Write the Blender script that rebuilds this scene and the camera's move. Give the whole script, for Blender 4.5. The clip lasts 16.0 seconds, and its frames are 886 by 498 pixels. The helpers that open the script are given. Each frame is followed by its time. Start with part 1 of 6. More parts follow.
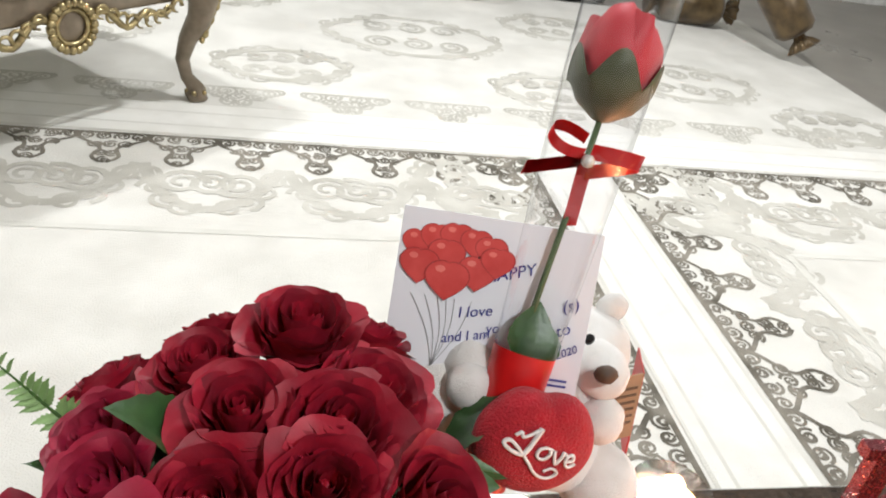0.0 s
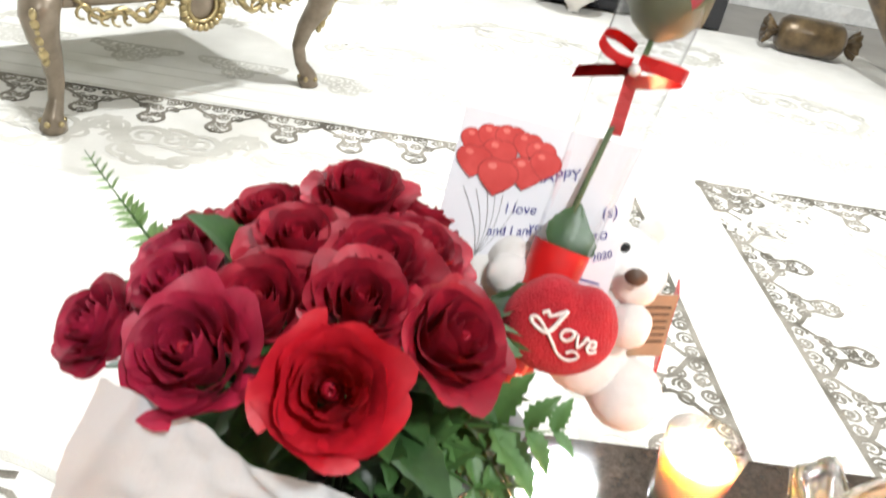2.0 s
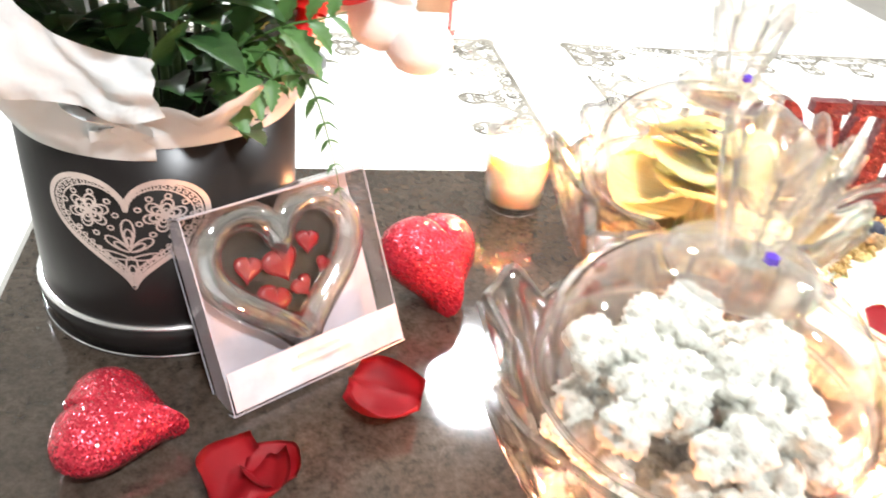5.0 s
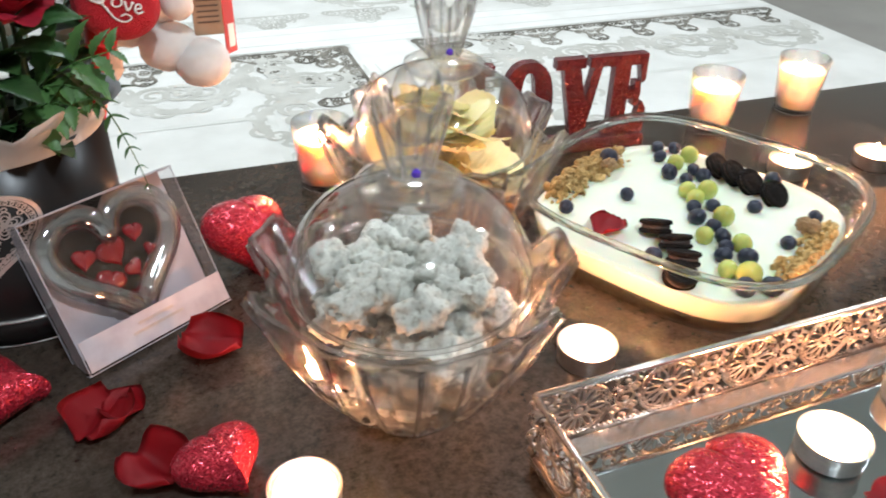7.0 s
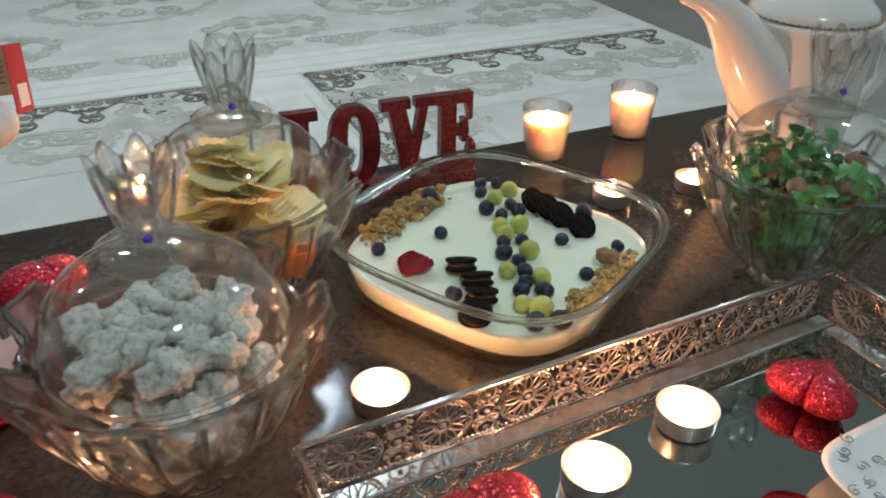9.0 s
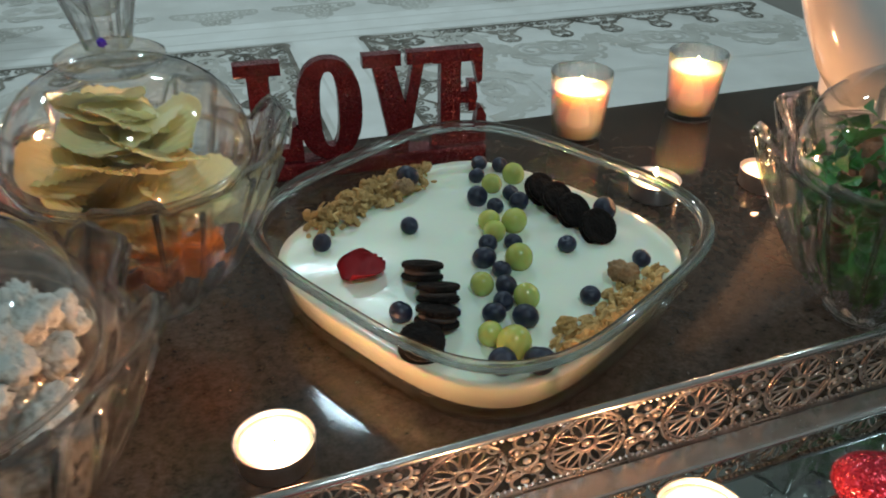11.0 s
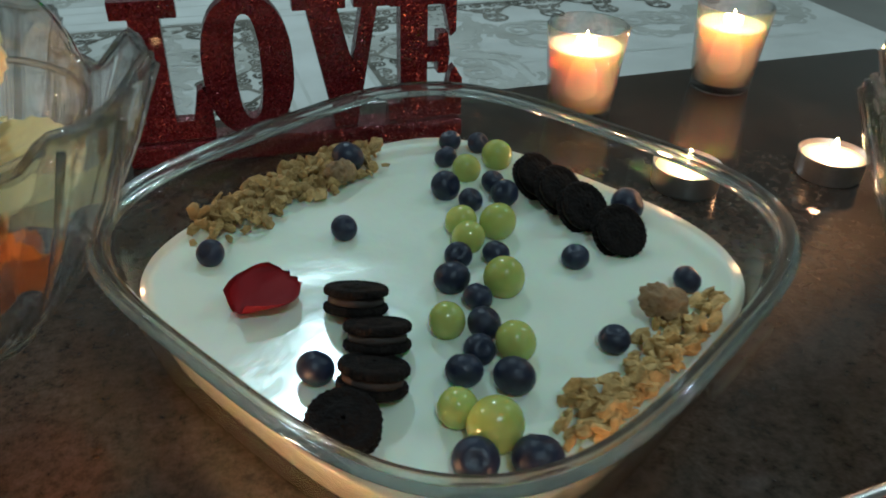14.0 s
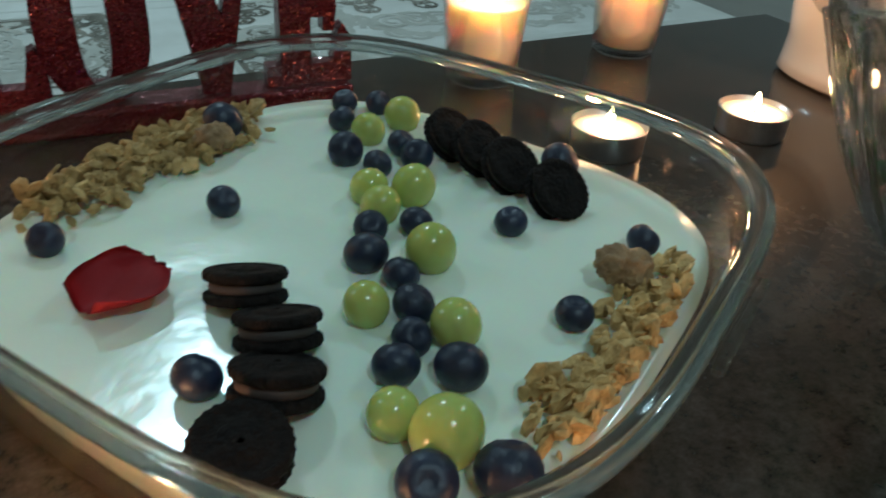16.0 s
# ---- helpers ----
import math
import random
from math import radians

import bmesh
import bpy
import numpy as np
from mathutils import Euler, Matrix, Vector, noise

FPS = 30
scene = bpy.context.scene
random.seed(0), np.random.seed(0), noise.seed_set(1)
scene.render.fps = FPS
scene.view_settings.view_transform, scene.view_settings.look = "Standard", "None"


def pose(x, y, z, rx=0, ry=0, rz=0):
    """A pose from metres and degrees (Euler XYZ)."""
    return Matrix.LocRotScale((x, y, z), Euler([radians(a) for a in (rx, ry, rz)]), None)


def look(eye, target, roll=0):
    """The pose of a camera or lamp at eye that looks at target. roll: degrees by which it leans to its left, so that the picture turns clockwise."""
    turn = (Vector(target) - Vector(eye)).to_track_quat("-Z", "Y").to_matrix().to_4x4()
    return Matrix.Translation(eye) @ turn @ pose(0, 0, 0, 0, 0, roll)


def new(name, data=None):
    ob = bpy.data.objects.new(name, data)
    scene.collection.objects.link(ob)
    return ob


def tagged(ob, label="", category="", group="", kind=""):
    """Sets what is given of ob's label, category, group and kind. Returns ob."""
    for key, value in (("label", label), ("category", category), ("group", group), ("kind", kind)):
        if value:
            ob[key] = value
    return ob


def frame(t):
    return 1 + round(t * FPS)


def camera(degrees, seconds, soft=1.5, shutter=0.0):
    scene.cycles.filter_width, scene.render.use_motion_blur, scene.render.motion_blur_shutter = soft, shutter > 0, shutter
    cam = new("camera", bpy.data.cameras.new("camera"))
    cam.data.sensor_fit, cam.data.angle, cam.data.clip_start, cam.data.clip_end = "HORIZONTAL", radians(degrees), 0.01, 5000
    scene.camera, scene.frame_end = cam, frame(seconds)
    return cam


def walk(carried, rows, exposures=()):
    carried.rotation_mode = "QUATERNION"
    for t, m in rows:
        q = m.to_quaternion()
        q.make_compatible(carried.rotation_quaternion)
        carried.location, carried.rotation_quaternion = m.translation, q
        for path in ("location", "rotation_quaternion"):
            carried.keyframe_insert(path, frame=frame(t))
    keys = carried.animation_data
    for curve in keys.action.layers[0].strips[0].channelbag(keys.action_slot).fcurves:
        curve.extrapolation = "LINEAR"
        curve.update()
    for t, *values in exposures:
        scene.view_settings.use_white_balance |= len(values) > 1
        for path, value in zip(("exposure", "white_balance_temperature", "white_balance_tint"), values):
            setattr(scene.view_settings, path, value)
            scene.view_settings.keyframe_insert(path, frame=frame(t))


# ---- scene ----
cam = camera(58.3, 16.0, soft=1.8, shutter=0.5)
PATH = [
    (0, (-0.087, 0.506, 1.021), (0.318, 2.171, -0.011), 9.4),
    (0.5, (-0.089, 0.485, 1.028), (0.306, 2.191, 0.062), 10.1),
    (1, (-0.089, 0.468, 1.034), (0.236, 2.199, 0.087), 10.4),
    (1.5, (-0.073, 0.446, 1.018), (0.152, 2.178, 0.044), 10.9),
    (2, (-0.062, 0.425, 0.983), (0.109, 2.136, -0.04), 11.2),
    (2.5, (-0.048, 0.399, 0.947), (0.113, 2.07, -0.139), 10.9),
    (3, (-0.039, 0.361, 0.922), (0.131, 2.004, -0.206), 10.2),
    (3.5, (-0.027, 0.335, 0.9), (0.16, 1.971, -0.235), 10.0),
    (4, (-0.007, 0.306, 0.881), (0.224, 1.943, -0.245), 8.8),
    (4.5, (0.007, 0.29, 0.87), (0.297, 1.913, -0.263), 8.2),
    (5, (0.016, 0.248, 0.855), (0.408, 1.869, -0.249), 7.3),
    (7.5, (0.107, 0.039, 0.933), (0.723, 1.605, -0.147), 0.6),
    (8, (0.13, 0.017, 0.947), (0.796, 1.573, -0.119), 0.6),
    (8.5, (0.163, 0.01, 0.945), (0.887, 1.556, -0.097), 1.1),
    (8.7, (0.181, 0.012, 0.944), (0.921, 1.556, -0.089), 1.1),
    (10.8, (0.368, 0.146, 0.854), (0.901, 1.746, -0.222), 0.0),
    (11, (0.381, 0.156, 0.848), (0.905, 1.751, -0.239), 0.6),
    (11.5, (0.423, 0.188, 0.826), (0.933, 1.779, -0.274), 0.6),
    (12, (0.445, 0.224, 0.812), (0.956, 1.793, -0.317), 0.6),
    (12.5, (0.458, 0.247, 0.796), (0.939, 1.795, -0.376), 0.9),
    (13, (0.468, 0.273, 0.778), (0.956, 1.823, -0.389), 1.0),
    (13.5, (0.469, 0.289, 0.767), (0.974, 1.836, -0.396), 1.4),
    (14, (0.458, 0.326, 0.742), (1.015, 1.901, -0.358), 1.6),
    (14.5, (0.446, 0.353, 0.703), (1.076, 1.929, -0.354), 2.4),
    (15, (0.447, 0.368, 0.689), (1.132, 1.922, -0.367), 3.0),
    (15.5, (0.454, 0.378, 0.677), (1.197, 1.895, -0.394), 3.4),
    (16, (0.465, 0.387, 0.683), (1.304, 1.849, -0.394), 4.1),
]
EXPOSURES = [
    (0.0, 0.57, 6600, 11), (0.5, 0.2, 6600, 11), (1.0, 0.0, 6600, 11), (1.5, 0.55, 6600, 11), (2.0, 1.25, 6500, 10), (2.5, 1.58, 6500, 10), (3.5, 1.66, 6450, 10),
    (5.2, 1.75, 6400, 10), (7.3, 0.26, 5900, 5), (8.0, 0.10, 5850, 3), (8.7, -0.42, 5800, 1), (10.8, -0.97, 5480, -7), (11.5, -1.06, 5400, -11), (12.3, -1.38, 5350, -12), (13.2, -1.3, 5350, -13), (14.0, -1.2, 5200, -13), (16.0, -1.2, 5050, -17),
]
walk(cam, [(t, look(eye, target, roll)) for t, eye, target, roll in PATH], EXPOSURES)

# ---- world and lights ----
world = bpy.data.worlds.new("world")
scene.world = world
world.use_nodes = True
world.node_tree.nodes["Background"].inputs[0].default_value = (0.55, 0.65, 0.8, 1)
world.node_tree.nodes["Background"].inputs[1].default_value = 0.25

T = 0.45          # height of the table top
CEIL = 2.7


def area_lamp(name, at, size, power, colour=(1, 1, 1), target=None):
    d = bpy.data.lights.new(name, "AREA")
    d.shape, d.size, d.energy, d.color = "DISK", size, power, colour
    ob = new(name, d)
    ob.matrix_world = look(at, target or (at[0], at[1] + 0.001, 0))
    return ob


LAMPS = [(-1.9, 3.3), (0.9, 3.0), (0.5, -0.7), (2.8, 1.2)]
POWERS = [44, 44, 30, 26]
for (lx, ly), pw in zip(LAMPS, POWERS):
    area_lamp("ceiling_light_lamp", (lx, ly, CEIL - 0.03), 0.22, pw, (0.93, 0.97, 1.0))


def flame_light(x, y, z, power=0.35):
    d = bpy.data.lights.new("flame_light", "POINT")
    d.energy, d.color, d.shadow_soft_size = power * 4.6, (1.0, 0.38, 0.17), 0.006
    ob = new("flame_light", d)
    ob.location = (x, y, z)


# ---- materials ----
def nodes_of(name):
    m = bpy.data.materials.new(name)
    m.use_nodes = True
    nt = m.node_tree
    return m, nt, nt.nodes["Principled BSDF"]


def mat(name, c1, c2=None, rough=0.5, metal=0.0, scale=20.0, detail=4.0, bump=0.0, bscale=None,
        sub=0.0, sheen=0.0, coat=0.0, lo=0.35, hi=0.65, rvar=0.0, emit=None, power=0.0, island=0.0, trans=0.0, ior=1.5):
    m, nt, p = nodes_of(name)
    N, Lk = nt.nodes, nt.links
    co = N.new("ShaderNodeTexCoord")
    no = N.new("ShaderNodeTexNoise")
    no.inputs["Scale"].default_value, no.inputs["Detail"].default_value = scale, detail
    Lk.new(co.outputs["Object"], no.inputs["Vector"])
    ramp = N.new("ShaderNodeValToRGB")
    ramp.color_ramp.elements[0].position, ramp.color_ramp.elements[1].position = lo, hi
    c2 = c2 or tuple(v * 0.8 for v in c1)
    ramp.color_ramp.elements[0].color, ramp.color_ramp.elements[1].color = (*c2, 1), (*c1, 1)
    Lk.new(no.outputs["Fac"], ramp.inputs[0])
    col = ramp.outputs[0]
    if island:
        geo = N.new("ShaderNodeNewGeometry")
        oi = N.new("ShaderNodeObjectInfo")
        add = N.new("ShaderNodeMath")
        add.operation = "ADD"
        Lk.new(geo.outputs["Random Per Island"], add.inputs[0])
        Lk.new(oi.outputs["Random"], add.inputs[1])
        mr = N.new("ShaderNodeMapRange")
        mr.inputs[1].default_value, mr.inputs[2].default_value = 0, 2
        mr.inputs[3].default_value, mr.inputs[4].default_value = 1 - island, 1 + island
        Lk.new(add.outputs[0], mr.inputs[0])
        hs = N.new("ShaderNodeHueSaturation")
        Lk.new(mr.outputs[0], hs.inputs["Value"])
        Lk.new(col, hs.inputs["Color"])
        col = hs.outputs[0]
    Lk.new(col, p.inputs["Base Color"])
    p.inputs["Roughness"].default_value, p.inputs["Metallic"].default_value = rough, metal
    p.inputs["IOR"].default_value = ior
    if rvar:
        n2 = N.new("ShaderNodeTexNoise")
        n2.inputs["Scale"].default_value, n2.inputs["Detail"].default_value = scale * 0.37, 6
        Lk.new(co.outputs["Object"], n2.inputs["Vector"])
        mr2 = N.new("ShaderNodeMapRange")
        mr2.inputs[1].default_value, mr2.inputs[2].default_value = 0.3, 0.7
        mr2.inputs[3].default_value, mr2.inputs[4].default_value = max(0.02, rough - rvar), rough + rvar
        Lk.new(n2.outputs["Fac"], mr2.inputs[0])
        Lk.new(mr2.outputs[0], p.inputs["Roughness"])
    if bump:
        nb = N.new("ShaderNodeTexNoise")
        nb.inputs["Scale"].default_value, nb.inputs["Detail"].default_value = bscale or scale * 4, 5
        Lk.new(co.outputs["Object"], nb.inputs["Vector"])
        b = N.new("ShaderNodeBump")
        b.inputs["Strength"].default_value, b.inputs["Distance"].default_value = min(1, bump), 0.004
        Lk.new(nb.outputs["Fac"], b.inputs["Height"])
        Lk.new(b.outputs[0], p.inputs["Normal"])
    if sub:
        p.inputs["Subsurface Weight"].default_value = sub
        p.inputs["Subsurface Radius"].default_value = (0.03, 0.013, 0.005)
        p.inputs["Subsurface Scale"].default_value = 0.8
    if sheen:
        p.inputs["Sheen Weight"].default_value = sheen
        p.inputs["Sheen Roughness"].default_value = 0.4
    if coat:
        p.inputs["Coat Weight"].default_value = coat
        p.inputs["Coat Roughness"].default_value = 0.05
    if trans:
        p.inputs["Transmission Weight"].default_value = trans
    if emit:
        p.inputs["Emission Color"].default_value = (*emit, 1)
        p.inputs["Emission Strength"].default_value = power
    return m


def glass(name, tint=(1, 1, 1), solid=0.55, rough=0.0, ior=1.5, ripple=0.0, gloss=0.5, base=0.02, spread=0.02, edge=4.5):
    """Clear glass: part refracting, part letting light straight through, with its gloss."""
    m = bpy.data.materials.new(name)
    m.use_nodes = True
    nt = m.node_tree
    N, Lk = nt.nodes, nt.links
    N.clear()
    out = N.new("ShaderNodeOutputMaterial")
    gl = N.new("ShaderNodeBsdfGlass")
    gl.inputs["IOR"].default_value, gl.inputs["Roughness"].default_value = ior, rough
    gl.inputs["Color"].default_value = (*tint, 1)
    tr = N.new("ShaderNodeBsdfTransparent")
    tr.inputs[0].default_value = (*tint, 1)
    gs = N.new("ShaderNodeBsdfGlossy")
    gs.inputs["Roughness"].default_value = spread
    lw = N.new("ShaderNodeLayerWeight")
    pw = N.new("ShaderNodeMath")
    pw.operation = "POWER"
    pw.inputs[1].default_value = edge
    Lk.new(lw.outputs["Facing"], pw.inputs[0])
    fr = N.new("ShaderNodeMapRange")
    fr.inputs[3].default_value, fr.inputs[4].default_value = base, gloss
    Lk.new(pw.outputs[0], fr.inputs[0])
    mix1 = N.new("ShaderNodeMixShader")
    Lk.new(fr.outputs[0], mix1.inputs[0])
    Lk.new(tr.outputs[0], mix1.inputs[1])
    Lk.new(gs.outputs[0], mix1.inputs[2])
    mix2 = N.new("ShaderNodeMixShader")
    mix2.inputs[0].default_value = solid
    Lk.new(mix1.outputs[0], mix2.inputs[1])
    Lk.new(gl.outputs[0], mix2.inputs[2])
    Lk.new(mix2.outputs[0], out.inputs[0])
    if ripple:
        co = N.new("ShaderNodeTexCoord")
        nb = N.new("ShaderNodeTexNoise")
        nb.inputs["Scale"].default_value = 60
        Lk.new(co.outputs["Object"], nb.inputs["Vector"])
        b = N.new("ShaderNodeBump")
        b.inputs["Strength"].default_value, b.inputs["Distance"].default_value = ripple, 0.003
        Lk.new(nb.outputs["Fac"], b.inputs["Height"])
        Lk.new(b.outputs[0], gs.inputs["Normal"])
        Lk.new(b.outputs[0], gl.inputs["Normal"])
    return m


def glitter(name, c, tilt=0.95, metal=0.55):
    m, nt, p = nodes_of(name)
    N, Lk = nt.nodes, nt.links
    co = N.new("ShaderNodeTexCoord")
    vo = N.new("ShaderNodeTexVoronoi")
    vo.inputs["Scale"].default_value = 850
    Lk.new(co.outputs["Object"], vo.inputs["Vector"])
    mixn = N.new("ShaderNodeMix")
    mixn.data_type = "RGBA"
    mixn.inputs[6].default_value = (*[v * 0.45 for v in c], 1)
    mixn.inputs[7].default_value = (*[min(1, v * 1.3 + 0.02) for v in c], 1)
    Lk.new(vo.outputs["Color"], mixn.inputs[0])
    Lk.new(mixn.outputs[2], p.inputs["Base Color"])
    sub = N.new("ShaderNodeVectorMath")
    sub.operation = "SUBTRACT"
    sub.inputs[1].default_value = (0.5, 0.5, 0.5)
    Lk.new(vo.outputs["Color"], sub.inputs[0])
    sc = N.new("ShaderNodeVectorMath")
    sc.operation = "SCALE"
    sc.inputs["Scale"].default_value = tilt
    Lk.new(sub.outputs[0], sc.inputs[0])
    geo = N.new("ShaderNodeNewGeometry")
    ad = N.new("ShaderNodeVectorMath")
    Lk.new(geo.outputs["Normal"], ad.inputs[0])
    Lk.new(sc.outputs[0], ad.inputs[1])
    nm = N.new("ShaderNodeVectorMath")
    nm.operation = "NORMALIZE"
    Lk.new(ad.outputs[0], nm.inputs[0])
    Lk.new(nm.outputs[0], p.inputs["Normal"])
    p.inputs["Metallic"].default_value, p.inputs["Roughness"].default_value = metal, 0.26
    p.inputs["Coat Weight"].default_value = 0.3
    return m


def stone(name, pale, deep, patch):
    """Polished stone: fine speckle, soft patches and faint smears in the gloss."""
    m, nt, p = nodes_of(name)
    N, Lk = nt.nodes, nt.links
    co = N.new("ShaderNodeTexCoord")

    def field(scale, detail, lo, hi, rough=0.6):
        no = N.new("ShaderNodeTexNoise")
        no.inputs["Scale"].default_value, no.inputs["Detail"].default_value, no.inputs["Roughness"].default_value = scale, detail, rough
        Lk.new(co.outputs["Object"], no.inputs["Vector"])
        mr = N.new("ShaderNodeMapRange")
        mr.inputs[1].default_value, mr.inputs[2].default_value = lo, hi
        Lk.new(no.outputs["Fac"], mr.inputs[0])
        return mr

    def blend(fac, a, b):
        mx = N.new("ShaderNodeMix")
        mx.data_type = "RGBA"
        Lk.new(fac, mx.inputs[0])
        for k, v in ((6, a), (7, b)):
            if isinstance(v, tuple):
                mx.inputs[k].default_value = (*v, 1)
            else:
                Lk.new(v, mx.inputs[k])
        return mx.outputs[2]
    speck = field(150, 8, 0.36, 0.64, 0.75)
    soft = field(16, 5, 0.35, 0.68)
    fine = blend(speck.outputs[0], deep, pale)
    half = N.new("ShaderNodeMath")
    half.operation = "MULTIPLY"
    half.inputs[1].default_value = 0.55
    Lk.new(soft.outputs[0], half.inputs[0])
    Lk.new(blend(half.outputs[0], fine, patch), p.inputs["Base Color"])
    smear = field(7, 6, 0.3, 0.7)
    smear.inputs[3].default_value, smear.inputs[4].default_value = 0.03, 0.08
    Lk.new(smear.outputs[0], p.inputs["Roughness"])
    p.inputs["IOR"].default_value = 1.52
    b = N.new("ShaderNodeBump")
    b.inputs["Strength"].default_value, b.inputs["Distance"].default_value = 0.025, 0.002
    Lk.new(speck.outputs[0], b.inputs["Height"])
    Lk.new(b.outputs[0], p.inputs["Normal"])
    return m


M_TABLE = stone("dark stone table top", (0.082, 0.063, 0.048), (0.022, 0.016, 0.012), (0.032, 0.023, 0.018))
M_TABLE_EDGE = mat("table edge wood", (0.14, 0.1, 0.06), (0.07, 0.05, 0.03), rough=0.3, scale=30)
M_RUG = mat("ivory rug pile", (0.74, 0.72, 0.67), (0.62, 0.6, 0.55), rough=0.95, scale=5, detail=10, bump=0.6, bscale=260, sheen=0.3)
M_RUG_BAND = mat("pale rug band", (0.79, 0.775, 0.73), (0.7, 0.68, 0.63), rough=0.95, scale=8, detail=8, bump=0.5, bscale=300)
M_RUG_DARK = mat("taupe rug scroll", (0.10, 0.088, 0.068), (0.26, 0.235, 0.195), rough=0.95, scale=9, detail=6, bump=0.5, bscale=300, lo=0.4, hi=0.62)
M_RUG_LIGHT = mat("grey beige rug scroll", (0.42, 0.40, 0.35), (0.58, 0.56, 0.505), rough=0.95, scale=7, detail=6, bump=0.5, bscale=300, lo=0.35, hi=0.7)
M_RUG_LINE = mat("faint rug line", (0.60, 0.585, 0.53), (0.68, 0.66, 0.61), rough=0.95, scale=9, detail=6, bump=0.5, bscale=300)
M_FLOOR = mat("greige floor tile", (0.27, 0.25, 0.22), (0.23, 0.21, 0.185), rough=0.35, scale=4, rvar=0.1)
M_WALL = mat("white wall paint", (0.72, 0.72, 0.69), (0.68, 0.68, 0.65), rough=0.8, scale=3, bump=0.05)
M_TRIM = mat("white skirting paint", (0.8, 0.8, 0.78), rough=0.4)
M_BLACK = mat("black lacquer", (0.012, 0.012, 0.014), (0.02, 0.02, 0.022), rough=0.25, scale=6)
M_POT = mat("black card flower box", (0.010, 0.008, 0.008), (0.016, 0.013, 0.012), rough=0.3, scale=14, bump=0.03, ior=1.33)
M_SILVER = mat("silver foil line", (0.75, 0.75, 0.76), rough=0.25, metal=0.9)
M_LACE = mat("rose silver lace print", (0.58, 0.49, 0.45), (0.48, 0.40, 0.37), rough=0.4, metal=0.35, scale=60)
M_PAPER = mat("white tissue paper", (0.58, 0.59, 0.59), (0.47, 0.48, 0.48), rough=0.7, scale=9, bump=0.25, bscale=55)
M_ROSE = mat("deep red rose petal", (0.44, 0.008, 0.028), (0.24, 0.004, 0.018), rough=0.55, scale=26, bump=0.14, bscale=130, island=0.4, sub=0.12)
M_ROSE_PINK = mat("magenta red rose petal", (0.46, 0.012, 0.052), (0.26, 0.007, 0.030), rough=0.55, scale=26, bump=0.14, bscale=130, island=0.35, sub=0.12)
M_ROSE_FRESH = mat("bright red rose petal", (0.62, 0.010, 0.024), (0.42, 0.005, 0.016), rough=0.5, scale=26, bump=0.14, bscale=130, island=0.3, sub=0.15)
M_PETAL = mat("loose red petal", (0.42, 0.004, 0.012), (0.33, 0.003, 0.010), rough=0.6, scale=18, bump=0.1)
M_LEAF = mat("dark green leaf", (0.045, 0.11, 0.03), (0.02, 0.055, 0.018), rough=0.4, scale=40, bump=0.15, island=0.3)
M_FERN = mat("fresh green fern", (0.10, 0.21, 0.06), (0.06, 0.14, 0.035), rough=0.5, scale=40, island=0.25)
M_FERN_PALE = mat("pale green fern", (0.27, 0.40, 0.17), (0.2, 0.32, 0.11), rough=0.5, scale=40)
M_STEM = mat("green stem", (0.08, 0.13, 0.05), rough=0.5)
M_PLUSH = mat("white plush", (0.82, 0.80, 0.77), (0.76, 0.73, 0.69), rough=0.95, scale=60, bump=0.5, bscale=1100, sheen=0.6)
M_NOSE = mat("brown stitched nose", (0.09, 0.05, 0.03), rough=0.6)
M_EYE = mat("black bead", (0.01, 0.01, 0.01), rough=0.1)
M_LIPS = mat("red velour", (0.46, 0.006, 0.018), (0.36, 0.004, 0.013), rough=0.85, scale=80, bump=0.7, bscale=600, sheen=0.12)
M_WHITE_THREAD = mat("white embroidery thread", (0.85, 0.82, 0.8), rough=0.6, scale=200, bump=0.3)
M_RED_FOIL = mat("glossy red ribbon", (0.66, 0.012, 0.012), (0.55, 0.009, 0.01), rough=0.3, scale=60)
M_BUD = mat("pinkish red soap petal", (0.62, 0.045, 0.06), (0.5, 0.03, 0.045), rough=0.6, scale=30)
M_SEPAL = mat("olive sepal", (0.09, 0.10, 0.05), (0.06, 0.07, 0.035), rough=0.55, scale=60)
M_CARD = mat("white card", (0.80, 0.80, 0.84), (0.77, 0.77, 0.81), rough=0.6, scale=10)
M_BALLOON = mat("printed red balloon", (0.66, 0.07, 0.06), (0.56, 0.04, 0.035), rough=0.5, scale=50)
M_BALLOON_DARK = mat("printed dark red balloon edge", (0.42, 0.03, 0.03), rough=0.5, scale=50)
M_BALLOON_LIGHT = mat("printed pale red balloon shine", (0.8, 0.2, 0.17), (0.7, 0.12, 0.1), rough=0.5, scale=50)
M_INK = mat("blue ink", (0.05, 0.06, 0.3), rough=0.6)
M_GREY_LINE = mat("grey printed line", (0.4, 0.4, 0.4), rough=0.6)
M_KRAFT = mat("brown kraft tag", (0.33, 0.21, 0.13), (0.28, 0.17, 0.1), rough=0.75, scale=50)
M_RED_CARD = mat("red card", (0.5, 0.03, 0.03), rough=0.5)
M_PEARL = mat("pearl bead", (0.75, 0.73, 0.7), rough=0.15, metal=0.4)
M_PLASTIC = glass("clear plastic film", (0.97, 0.97, 0.98), solid=0.0, ior=1.45, gloss=0.8, base=0.06, edge=3.0, ripple=0.15)
M_GLASS = glass("clear glass", (0.985, 0.995, 0.99), solid=0.06, ior=1.5, gloss=0.55)
M_CRYSTAL = glass("cut crystal", (1.0, 1.0, 1.0), solid=0.5, ior=1.5, gloss=0.95, base=0.05, spread=0.01, edge=3.2)
